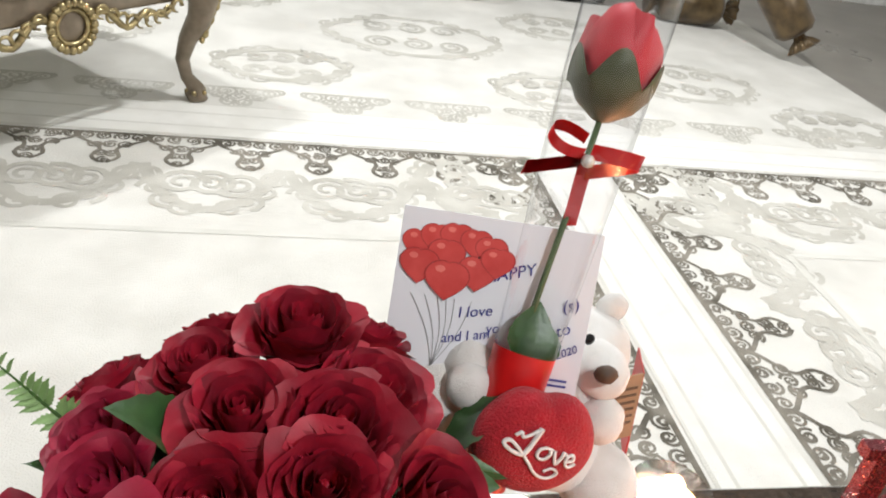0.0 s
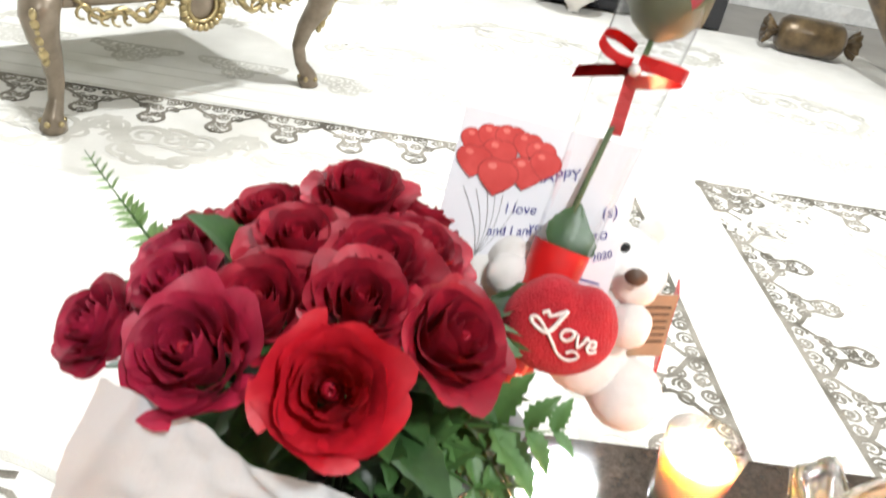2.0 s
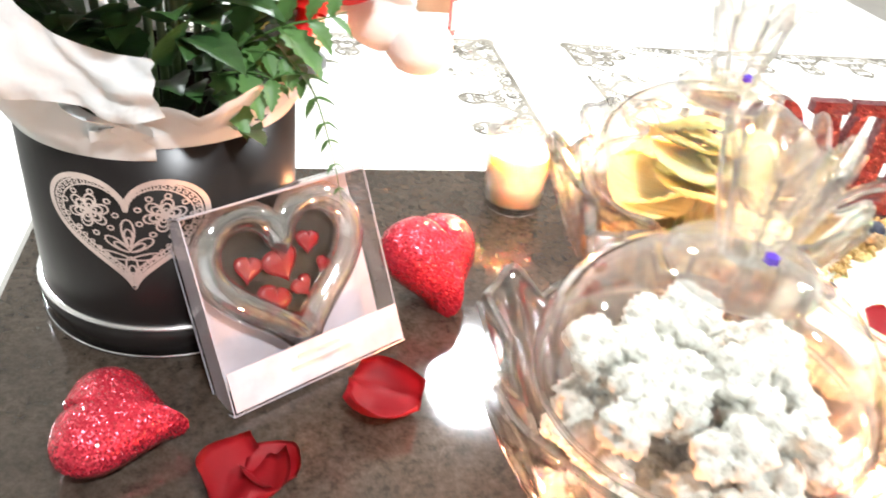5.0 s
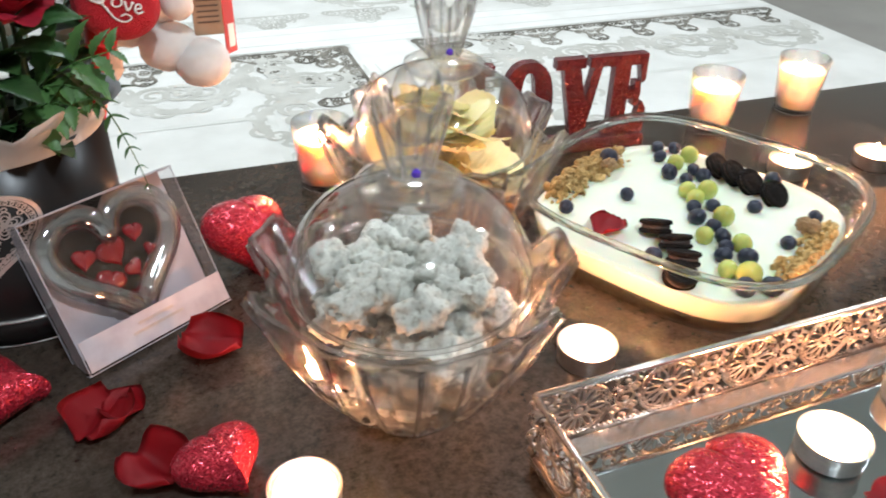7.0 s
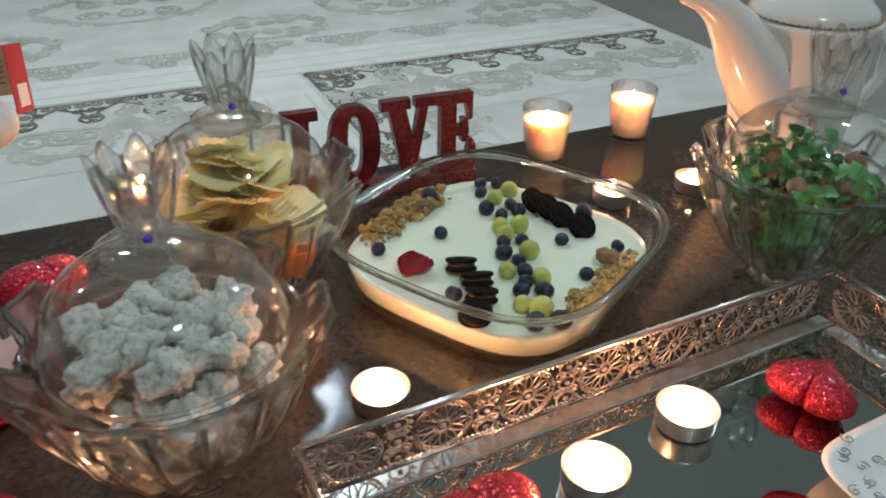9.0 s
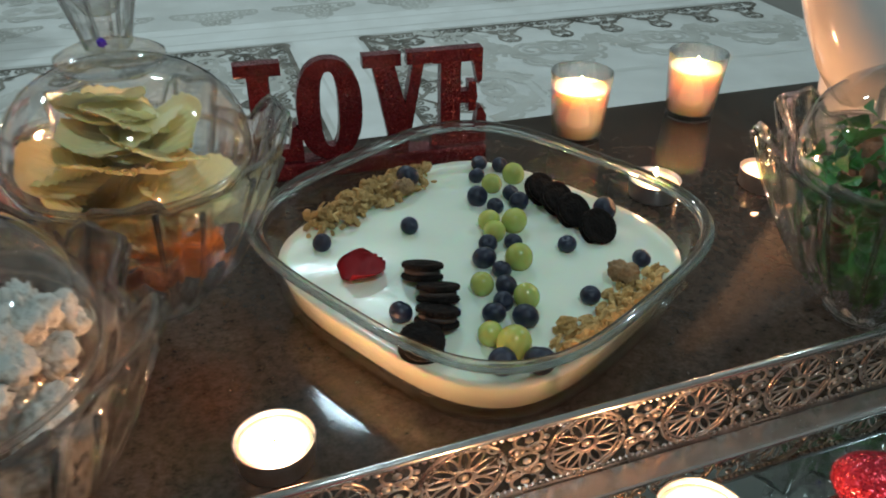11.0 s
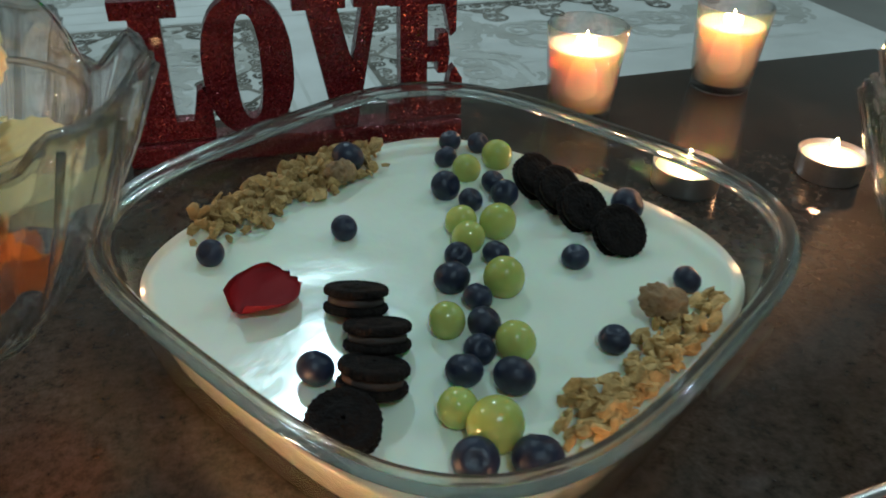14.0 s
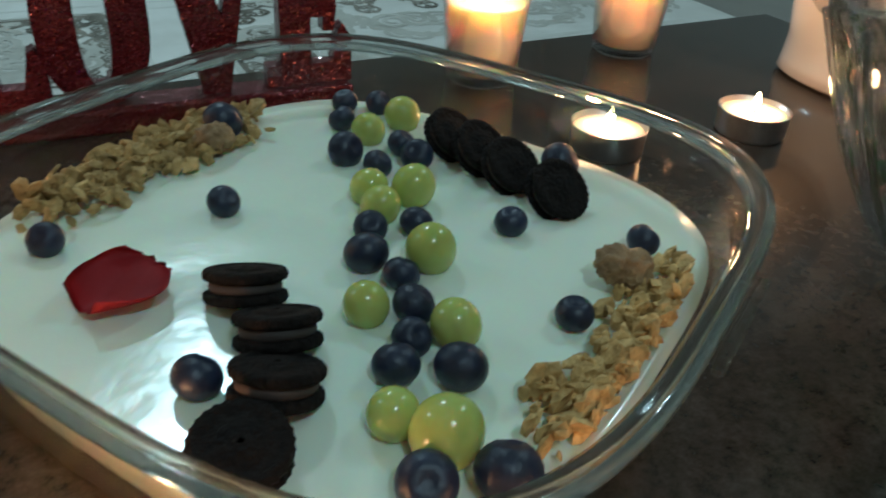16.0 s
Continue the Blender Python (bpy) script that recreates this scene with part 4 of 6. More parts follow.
def rose(m, size, openness, label, seed):
    rs = random.Random(seed)
    t = thing("rose", label, "rose", group="red roses in the box")
    t.matrix_world = m @ Matrix.Scale(size / R, 4)
    part("calyx", CALYX, None, t)
    part("petal_core", CORE, None, t)
    part("stem", sweep([(0, 0, -0.012), (0, 0, -0.03), (0.001, 0, -0.06)], 0.0025, 8), M_STEM, t)
    tone = TONES["magenta" if "magenta" in label else "bright" if "bright" in label else "red"]
    counts = (2, 3, 3, 4, 5, 6)
    for k, n in enumerate(counts):
        if k == 5 and openness < 0.5:
            n = 4
        for i in range(n):
            a = rs.random() * 0.4 + 2 * math.pi * i / n + k * 1.1
            tilt = (openness * 24 * (k / 5) ** 1.5) + rs.uniform(-4, 5)
            mm = Matrix.Rotation(a, 4, "Z") @ Matrix.Rotation(math.radians(tilt), 4, "X") @ Matrix.Translation((0, 0, rs.uniform(-0.002, 0.002) - 0.0006 * k))
            part("petal", tone[k][i % 3], None, t, at=mm)
    return t


def aim(p, d, spin=0.0):
    """A pose at p whose own z points along d."""
    return Matrix.Translation(p) @ Vector(d).to_track_quat("Z", "Y").to_matrix().to_4x4() @ Matrix.Rotation(spin, 4, "Z")


ROSES = [
    (-0.072, 0.690, 0.752, 0.0345, 0.75, (0.03, -0.70, 0.70), "wide open bright red rose at the front of the bouquet"),
    (-0.130, 0.712, 0.738, 0.031, 0.6, (-0.25, -0.5, 0.8), "open magenta red rose with ruffled petals"),
    (-0.176, 0.733, 0.732, 0.024, 0.3, (-0.6, -0.4, 0.6), "half open small magenta red rose"),
    (-0.026, 0.738, 0.744, 0.030, 0.4, (0.45, -0.4, 0.8), "half open dark red rose"),
    (-0.046, 0.795, 0.746, 0.031, 0.45, (0.35, -0.1, 0.95), "open dark red rose"),
    (-0.073, 0.830, 0.756, 0.031, 0.5, (0.0, 0.0, 1.0), "open red rose with frilled rim"),
    (-0.118, 0.815, 0.746, 0.027, 0.35, (-0.2, 0.0, 1.0), "half open red rose"),
    (-0.152, 0.785, 0.732, 0.028, 0.4, (-0.5, -0.1, 0.9), "open magenta red rose"),
    (-0.098, 0.778, 0.754, 0.029, 0.5, (-0.1, -0.25, 1.0), "open dark red rose"),
    (-0.060, 0.768, 0.756, 0.030, 0.45, (0.1, -0.3, 0.95), "open dark red rose"),
    (-0.108, 0.738, 0.748, 0.028, 0.45, (-0.15, -0.4, 0.9), "open dark red rose"),
    (-0.066, 0.738, 0.756, 0.027, 0.4, (0.05, -0.4, 0.95), "half open dark red rose"),
    (-0.148, 0.752, 0.742, 0.025, 0.3, (-0.4, -0.3, 0.9), "half open magenta red rose"),
    (-0.045, 0.845, 0.735, 0.028, 0.4, (0.3, 0.5, 0.9), "half open red rose"),
    (-0.11, 0.86, 0.725, 0.028, 0.4, (-0.2, 0.6, 0.85), "half open red rose"),
    (-0.16, 0.83, 0.715, 0.028, 0.4, (-0.6, 0.4, 0.8), "half open red rose"),
]
for i, (x, y, z, s, op, d, lab) in enumerate(ROSES):
    rose(aim((x, y, z - 0.009), d, i * 1.3), s * (0.74 if i == 0 else 0.86), op * (0.2 if i == 0 else 0.42), lab, 50 + i)


# leaves
def leaf_mesh(l, w, serr=0.0, bend=0.25, seed=0.0):
    bm = bmesh.new()
    rows = []
    n = 12
    for j in range(n + 1):
        v = j / n
        hw = w / 2 * math.sin(math.pi * min(1, v ** 0.75 * 0.98 + 0.02)) ** 0.9
        hw *= 1 + serr * (0.5 if j % 2 else -0.5)
        z = bend * l * (v - v * v * 1.6) + 0.02 * l * math.sin(v * 6 + seed)
        fold = 0.18 * hw
        rows.append([(-hw, l * v, z + fold), (-hw * 0.5, l * v, z + fold * 0.4), (0, l * v + 0.02 * l, z - 0.001), (hw * 0.5, l * v, z + fold * 0.4), (hw, l * v, z + fold)])
    grid_faces(bm, rows, False)
    return bm


LEAF = [mesh_of("leaf", leaf_mesh(0.055, 0.03, 0.12, 0.3, s), M_LEAF) for s in (0, 1.7, 3.1)]
FERN_LEAF = [mesh_of("leaflet", leaf_mesh(0.018, 0.0095, 0.3, 0.25, s), M_FERN) for s in (0, 2.2)]
BROAD_LEAF = [mesh_of("leaflet", leaf_mesh(0.030, 0.015, 0.35, 0.3, s), M_FERN) for s in (0.4, 2.6)]
PALE_LEAF = [mesh_of("leaflet", leaf_mesh(0.018, 0.0105, 0.35, 0.1, s), M_FERN_PALE) for s in (0, 2.2)]
greens = thing("bouquet_foliage", "dark green rose leaves tucked under the roses", "foliage", (0, 0, 0))
rs = random.Random(5)
for i in range(84):
    a = D(-200 + 300 * (i % 55) / 55) + rs.uniform(-0.1, 0.1)
    r = rs.uniform(0.03, 0.082)
    p = (PX + r * math.cos(a), PY + r * math.sin(a), rs.uniform(T + 0.16, T + 0.265))
    if -2.95 < a < -1.5:
        p = (PX + 0.055 * math.cos(a), PY + 0.055 * math.sin(a), p[2] + 0.02)
    d = (math.cos(a) * rs.uniform(0.3, 0.9), math.sin(a) * rs.uniform(0.3, 0.9), rs.uniform(-0.1, 0.8))
    m = Matrix.Translation(p) @ Vector(d).to_track_quat("Y", "Z").to_matrix().to_4x4() @ Matrix.Rotation(rs.uniform(-0.6, 0.6), 4, "Y") @ Matrix.Scale(rs.uniform(0.75, 1.2), 4)
    part("leaf", LEAF[i % 3], None, greens, at=m)
for i in range(14):
    a = i * 2.4
    r = 0.02 + 0.045 * (i % 5) / 5
    part("stem", sweep([(PX + r * math.cos(a) * 0.8, PY + r * math.sin(a) * 0.8, T + 0.102), (PX + r * math.cos(a), PY + r * math.sin(a), T + 0.27)], 0.003, 7), M_STEM, greens)


def fern(points, leaf_scale, label, leaves=None, start=0.15, pairs=13):
    f = thing("fern_frond", label, "fern", group="fern fronds")
    pts = [Vector(p) for p in points]
    smooth = []
    for i in range(len(pts) - 1):
        p0, p1 = pts[max(0, i - 1)], pts[i]
        p2, p3 = pts[i + 1], pts[min(len(pts) - 1, i + 2)]
        for k in range(8):
            t = k / 8
            smooth.append(0.5 * ((2 * p1) + (p2 - p0) * t + (2 * p0 - 5 * p1 + 4 * p2 - p3) * t * t + (3 * p1 - p0 - 3 * p2 + p3) * t ** 3))
    smooth.append(pts[-1])
    part("stalk", sweep(smooth, lambda t: 0.0012 * (1.15 - t), 6), M_FERN, f)
    n = len(smooth)
    for k in range(pairs):
        t = start + (1 - start) * k / pairs
        i = min(n - 2, int(t * (n - 1)))
        p, d = smooth[i], (smooth[i + 1] - smooth[i]).normalized()
        side = d.cross(Vector((0.1, -0.8, 0.6))).normalized()
        for s in (-1, 1):
            way = (d * 0.75 + side * s).normalized()
            m = Matrix.Translation(p) @ way.to_track_quat("Y", "Z").to_matrix().to_4x4() @ Matrix.Scale(leaf_scale * (1.25 - t) * rnd(0.85, 1.1), 4)
            part("leaflet", (leaves or FERN_LEAF)[k % 2], None, f, at=m)
    return f


fern([(-0.03, 0.76, 0.66), (0.01, 0.735, 0.672), (0.032, 0.728, 0.655), (0.047, 0.728, 0.61), (0.056, 0.73, 0.565)], 1.15, "green fern frond drooping over the box rim", pairs=10)
fern([(-0.02, 0.765, 0.66), (0.015, 0.745, 0.685), (0.04, 0.735, 0.695), (0.055, 0.735, 0.70)], 1.5, "green leafy sprig beside the roses", BROAD_LEAF, pairs=4)
fern([(-0.03, 0.75, 0.65), (0.0, 0.73, 0.66), (0.02, 0.715, 0.655)], 1.5, "green leafy sprig over the box rim", BROAD_LEAF, pairs=3)
fern([(-0.150, 0.81, 0.70), (-0.178, 0.80, 0.732), (-0.197, 0.798, 0.760), (-0.212, 0.79, 0.792)], 0.85, "pale green fern frond rising beside the roses", PALE_LEAF, start=0.3, pairs=14)


# ---- teddy bear with plush lips, card and single rose, stuck into the box on a pick ----
bear = bmesh.new()


def lump(c, r, sc=(1, 1, 1), mi=0, sub=3):
    own = ball(r, sub, Matrix.LocRotScale(c, None, sc))
    n0 = len(bear.faces)
    join(bear, own)
    bear.faces.ensure_lookup_table()
    for f in bear.faces[n0:]:
        f.material_index = mi


lump((0.1079, 0.885, 0.7118), 0.0320, (0.98, 0.9, 0.98))
lump((0.1044, 0.851, 0.7264), 0.0175, (1.0, 1.25, 0.9))
lump((0.0975, 0.829, 0.741), 0.0066, (1.1, 0.8, 0.9), 1, 2)
lump((0.0936, 0.854, 0.7468), 0.0034, mi=2, sub=2)
lump((0.116, 0.857, 0.73), 0.0034, mi=2, sub=2)
lump((0.1231, 0.893, 0.7413), 0.011, (1, 0.6, 1))
lump((0.060, 0.880, 0.700), 0.046, (1.05, 0.85, 1.05))
lump((0.0219, 0.838, 0.7244), 0.0135)
lump((0.026, 0.858, 0.722), 0.018, (0.9, 1.2, 1.1))
lump((0.104, 0.832, 0.704), 0.0145, (1, 1, 1.1))
lump((0.098, 0.852, 0.710), 0.018)
lump((0.119, 0.838, 0.645), 0.024, (1.1, 1.3, 0.95))
lump((0.092, 0.852, 0.658), 0.024, (1.2, 1.2, 0.95))
lump((0.026, 0.845, 0.650), 0.025, (0.9, 1.2, 0.95))
lump((0.008, 0.862, 0.697), 0.027, (1, 1, 1.1))
bear.normal_update()
for v in bear.verts:
    v.co += v.normal * 0.0014 * noise.noise(v.co * 160)
solid("teddy_bear", bear, [M_PLUSH, M_NOSE, M_EYE], "white plush teddy bear with brown nose on a pick", "plush toy")

lips = thing("plush_lips", "red velour lips embroidered in white held by the bear", "plush toy")
lips.matrix_world = pose(0.054, 0.806, 0.714, -14, 14, 2) @ Matrix.Diagonal((0.96, 1, 0.79, 1))
lb = bmesh.new()
LIPS = []
for i in range(56):
    a = 2 * math.pi * i / 56
    x, z = math.cos(a), math.sin(a)
    r = 0.037 * (1 - 0.10 * math.exp(-((a - math.pi / 2) / 0.22) ** 2) + 0.05 * (math.exp(-((a - 1.05) / 0.3) ** 2) + math.exp(-((a - 2.1) / 0.3) ** 2)))
    LIPS.append((x * r * 1.02, z * r * 1.05))
rows = []
for k in range(10):
    b = -math.pi / 2 + math.pi * k / 9
    s = max(0.03, math.cos(b)) ** 0.5
    rows.append([(x * s, math.sin(b) * 0.014, z * s) for x, z in LIPS])
grid_faces(lb, rows, True, True, True)
part("lips_cushion", lb, M_LIPS, lips)


def stitched(points, r=0.0011, r1=0.0011):
    """A padded thread stroke through points on the cushion's front."""
    pts = []
    for i in range(len(points) - 1):
        p0, p1 = points[max(0, i - 1)], points[i]
        p2, p3 = points[i + 1], points[min(len(points) - 1, i + 2)]
        for k in range(6):
            t = k / 6
            x, z = [0.5 * (2 * p1[j] + (p2[j] - p0[j]) * t + (2 * p0[j] - 5 * p1[j] + 4 * p2[j] - p3[j]) * t * t + (3 * p1[j] - p0[j] - 3 * p2[j] + p3[j]) * t ** 3) for j in (0, 1)]
            pts.append((x, z))
    pts.append(points[-1])
    return sweep([(x, -0.0146 * max(0.1, 1 - ((x * x + z * z) / 0.0365 ** 2) ** 2) ** 0.5 - 0.0004, z) for x, z in pts], lambda t: r + (r1 - r) * t, 6)


stroke = stitched([(-0.0205, 0.0105), (-0.0175, 0.0135), (-0.0160, 0.0105), (-0.0125, 0.0125), (-0.0065, 0.0185)], 0.0012)
join(stroke, stitched([(-0.0065, 0.0185), (-0.0085, 0.011), (-0.0105, 0.003), (-0.0135, -0.002), (-0.0205, -0.0005), (-0.0255, 0.0035), (-0.0225, 0.0065), (-0.0165, 0.002), (-0.0085, -0.0065), (-0.0005, -0.0155), (0.0075, -0.0175), (0.0125, -0.0125), (0.0080, -0.0095), (0.0035, -0.0125)], 0.0017, 0.0009))
join(stroke, stitched([(0.0005, 0.0055), (-0.0035, 0.0035), (-0.0040, -0.0015), (0.0, -0.0035), (0.0035, 0.0), (0.0030, 0.0045), (0.0005, 0.0055), (0.0045, 0.0045)]))
join(stroke, stitched([(0.0060, 0.0040), (0.0072, -0.001), (0.0090, -0.0055), (0.0115, -0.0005), (0.0120, 0.0035), (0.0140, 0.0020)]))
join(stroke, stitched([(0.0150, -0.0030), (0.0195, -0.0015), (0.0185, 0.0025), (0.0155, 0.0010), (0.0150, -0.0040), (0.0180, -0.0070), (0.0220, -0.0040)]))
part("embroidery", stroke, M_WHITE_THREAD, lips, "white embroidered script word Love")
pick = thing("red_pick", "red wrapped pick that holds the bear", "stick")
part("stick", sweep([(0.040, 0.824, 0.70), (0.026, 0.815, 0.64), (0.012, 0.808, 0.585), (0.006, 0.806, 0.553)], 0.0075, 10), M_RED_FOIL, pick)

card = thing("gift_card", "white gift card printed with red heart balloons and handwriting", "card")
card_x, card_z = Vector((0.9799, -0.1994, -0.0113)), Vector((0.0866, 0.3731, 0.9238))
card_y = card_z.cross(card_x)
card.matrix_world = Matrix.Translation((0.0323, 0.8652, 0.7603)) @ Matrix((card_x, card_y, card_z)).transposed().to_4x4() @ Matrix.Scale(0.824, 4)
part("sheet", box(-0.068, 0.0, -0.058, 0.072, 0.0012, 0.062, 0.0002), M_CARD, card, smooth=False)


def fat_heart(size, n=28):
    """A plump balloon heart: two round lobes over a short point."""
    out = []
    for i in range(n):
        t = 2 * math.pi * i / n
        x = math.copysign(abs(math.sin(t)) ** 1.35, math.sin(t))
        z = 0.82 * math.cos(t) + 0.42 * abs(x) ** 0.8 * (1 - 0.35 * abs(x)) - 0.12
        out.append((x * size / 2, z * size / 2))
    return out


for i, (bx, bz, s) in enumerate(((-0.055, 0.034, 0.019), (-0.042, 0.040, 0.019), (-0.027, 0.042, 0.020), (-0.012, 0.040, 0.019), (0.000, 0.036, 0.019), (-0.033, 0.028, 0.022), (-0.052, 0.018, 0.023), (-0.008, 0.018, 0.023), (0.006, 0.028, 0.020), (-0.030, 0.010, 0.026))):
    bx, bz, s = -0.030 + (bx + 0.028) * 0.92, 0.034 + (bz - 0.03) * 0.92, s * 0.86
    hb = prism([(x * 1.04 + bx, z * 1.08 + bz) for x, z in fat_heart(s * 1.3)], -0.0006 - 0.0002 * i, -0.0002 - 0.0002 * i)
    rim = prism([(x * 1.1 + bx, z * 1.14 + bz) for x, z in fat_heart(s * 1.3)], -0.0005 - 0.0002 * i, -0.0003 - 0.0002 * i)
    part("balloon_shade", rim, M_BALLOON_DARK, card, "darker printed balloon edge", smooth=False)
    shine = prism([(0.16 * s * math.cos(q / 2) + bx - 0.24 * s, 0.11 * s * math.sin(q / 2) + bz + 0.3 * s) for q in range(12)], -0.00065 - 0.0002 * i, -0.0004 - 0.0002 * i)
    part("balloon_shine", shine, M_BALLOON_LIGHT, card, "lighter printed balloon shine", smooth=False)
    part("balloon", hb, M_BALLOON, card, "printed red heart balloon", smooth=False)
for bx in (-0.055, -0.045, -0.036, -0.030, -0.024, -0.012):
    part("string", sweep([(bx + (-0.034 - bx) * q + 0.004 * math.sin(q * 3.1), -0.0006, 0.002 - 0.05 * q) for q in [i / 8 for i in range(9)]], 0.0003, 4), M_GREY_LINE, card)
for txt, x, z, s, rot in (("HAPPY", 0.012, 0.022, 0.012, 18), ("I love", -0.008, -0.008, 0.011, 12), ("yo", 0.006, -0.018, 0.010, 12), ("and I am", -0.012, -0.026, 0.010, 14), ("glad", -0.012, -0.039, 0.010, 14), ("(s)", 0.058, 0.006, 0.012, 20), ("to", 0.056, -0.012, 0.012, 25), ("Feb, 2020", 0.054, -0.030, 0.008, 28)):
    lettering(txt, s, M_INK, "handwriting", card, pose(x, -0.0009, z, 90, -rot, 0), "blue handwriting", 0.0001, 0.2)
for k in range(2):
    part("ink_bar", box(0.047, -0.0008, -0.046 - 0.004 * k, 0.064, -0.0002, -0.0445 - 0.004 * k), M_INK, card, "unreadable blue writing", smooth=False)

# single rose in a clear sleeve, with a bow
tube = thing("sleeved_rose", "single artificial red rose in a clear sleeve with red bow", "artificial rose")
lean = Vector((0, 0, 1)).rotation_difference(Vector((0.028, 0.05, 0.112)).normalized())
tube.matrix_world = Matrix.Translation((0.051, 0.842, 0.743)) @ lean.to_matrix().to_4x4() @ Matrix.Diagonal((1.28, 1.28, 1.03, 1))
part("sleeve", lathe([(0.0140, -0.002), (0.0150, 0.03), (0.0188, 0.12), (0.0215, 0.222)], 40), M_PLASTIC, tube, "clear plastic sleeve")
part("wrap", lathe([(0.010, -0.075), (0.0130, -0.03), (0.0143, 0.004)], 32), M_RED_FOIL, tube, "red foil wrap with white print")
part("stem", sweep([(-0.003, 0, 0.0), (-0.001, 0, 0.05), (0.001, 0, 0.10), (0.002, 0, 0.14)], 0.0015, 8), M_STEM, tube)
bud = lathe([(0.004, 0.0), (0.013, 0.006), (0.0172, 0.018), (0.0182, 0.030), (0.0165, 0.042), (0.0115, 0.052), (0.004, 0.056), (0.001, 0.055)], 32, cap0=True, wave=lambda r, z, a: (r * (1 + 0.05 * math.sin(3 * a + z * 60)), z + 0.003 * math.sin(2 * a) * (z / 0.05)))
for k in range(4):
    pb = rose_petal(0.0188 + 0.0003 * k, 0.047 + 0.002 * (k % 2), 1.05, -0.45, k * 1.7, 0.42)
    join(bud, pb, Matrix.Rotation(k * 1.7 + 0.6, 4, "Z"))
part("bud", bud, M_BUD, tube, "pinkish red soap rose bud", at=(0.002, 0, 0.139))


def lobed(r, z, a):
    up = max(0.0, math.cos(2.5 * a % math.pi - math.pi / 2)) if z > 0.012 else 0
    return r, z if z < 0.012 else z + (up ** 1.3 - 0.45) * 0.018


part("sepals", lathe([(0.001, -0.006), (0.004, -0.005), (0.0125, 0.002), (0.0175, 0.011), (0.0196, 0.020), (0.0194, 0.0208)], 60, wave=lobed), M_SEPAL, tube, "olive green sepals", at=(0.002, 0, 0.140))
ROUND_LEAF = mesh_of("leaf", leaf_mesh(0.044, 0.030, 0.06, 0.15, 0.4), M_LEAF)
for k, (dx, dz, rot) in enumerate(((-0.003, 0.004, 6), (0.006, 0.0, -10))):
    part("leaf", ROUND_LEAF, None, tube, at=Matrix.Translation((dx, -0.004 + 0.003 * k, dz - 0.004)) @ Matrix.Rotation(D(rot), 4, "Y") @ Matrix.Rotation(D(88), 4, "X") @ Matrix.Scale(0.74, 4))


def ribbon(points, w):
    bm = bmesh.new()
    rows = [[(x - nx * w / 2, y, z - nz * w / 2), (x + nx * w / 2, y, z + nz * w / 2)] for x, y, z, nx, nz in points]
    grid_faces(bm, rows, False)
    g = bmesh.ops.solidify(bm, geom=bm.faces[:], thickness=0.0006)
    return bm


bow = thing("ribbon_bow", "glossy red ribbon bow with a pearl on the sleeve", "bow", (0.070, 0.871, 0.8555))
part("loop", ribbon([(-0.002 - 0.021 * math.sin(q * math.pi), -0.002 - 0.003 * math.sin(q * 6), 0.003 + 0.015 * q * math.sin(q * math.pi) + 0.008 * q, 0.3, 0.95) for q in [i / 16 for i in range(17)]], 0.0062), M_RED_FOIL, bow)
part("loop", ribbon([(0.002 + 0.03 * math.sin(q * math.pi), -0.002 - 0.004 * math.sin(q * 6.28), -0.002 + 0.006 * math.cos(q * math.pi), 0.15, 1.0) for q in [i / 16 for i in range(17)]], 0.0090), M_RED_FOIL, bow)
part("tail", ribbon([(-0.002 - 0.031 * q, -0.002, -0.001 - 0.006 * q, 0.25, 0.97) for q in [i / 6 for i in range(7)]], 0.0085), M_RED_FOIL, bow)
part("tail", ribbon([(0.001 + 0.001 * q, -0.001 + 0.004 * q, -0.002 - 0.042 * q, 1.0, 0.05) for q in [i / 6 for i in range(7)]], 0.0085), M_RED_FOIL, bow)
part("pearl", ball(0.0038, 2, Matrix.Translation((0.0, -0.005, 0.0))), M_PEARL, bow, "pearl bead")
tag = thing("bear_tag", "brown kraft and red paper tag hanging from the bear", "label tag")
tag.matrix_world = pose(0.132, 0.858, 0.689, -12, 6, 20)
part("kraft_side", box(-0.016, 0, -0.024, 0.014, 0.0012, 0.022, 0.0003), M_KRAFT, tag, smooth=False)
for k in range(6):
    part("print_bar", box(-0.012, -0.0008, 0.012 - 0.005 * k, 0.010, -0.0002, 0.0135 - 0.005 * k), M_NOSE, tag, smooth=False)
red_side = part("red_side", box(0.0, -0.0006, -0.040, 0.040, 0.0006, 0.026, 0.0003), M_RED_CARD, tag, "red inner leaf", at=pose(0.0145, 0.001, -0.004, 0, 0, 50), smooth=False)
part("white_label", box(0.010, -0.0014, -0.034, 0.032, -0.0008, -0.012), M_CARD, red_side, "white printed label", smooth=False)

# ---- clear gift box with a heart shaped dish ----
A, B, C = Vector((-0.017, 0.638, T + 0.003)), Vector((0.107, 0.713, T + 0.003)), Vector((-0.053, 0.691, 0.576))
gx = (B - A).normalized()
gz = (C - A)
GH = gz.length
gz = (gz - gx * gz.dot(gx)).normalized()
gy = gz.cross(gx)
GW = (B - A).length
gift = thing("gift_box", "clear plastic gift box with a glass heart on the table", "gift box")
gift.matrix_world = Matrix(((gx.x, gy.x, gz.x, A.x), (gx.y, gy.y, gz.y, A.y), (gx.z, gy.z, gz.z, A.z), (0, 0, 0, 1)))
GD = 0.03
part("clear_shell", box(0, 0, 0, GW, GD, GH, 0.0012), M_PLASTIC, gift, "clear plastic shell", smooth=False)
edge = bmesh.new()
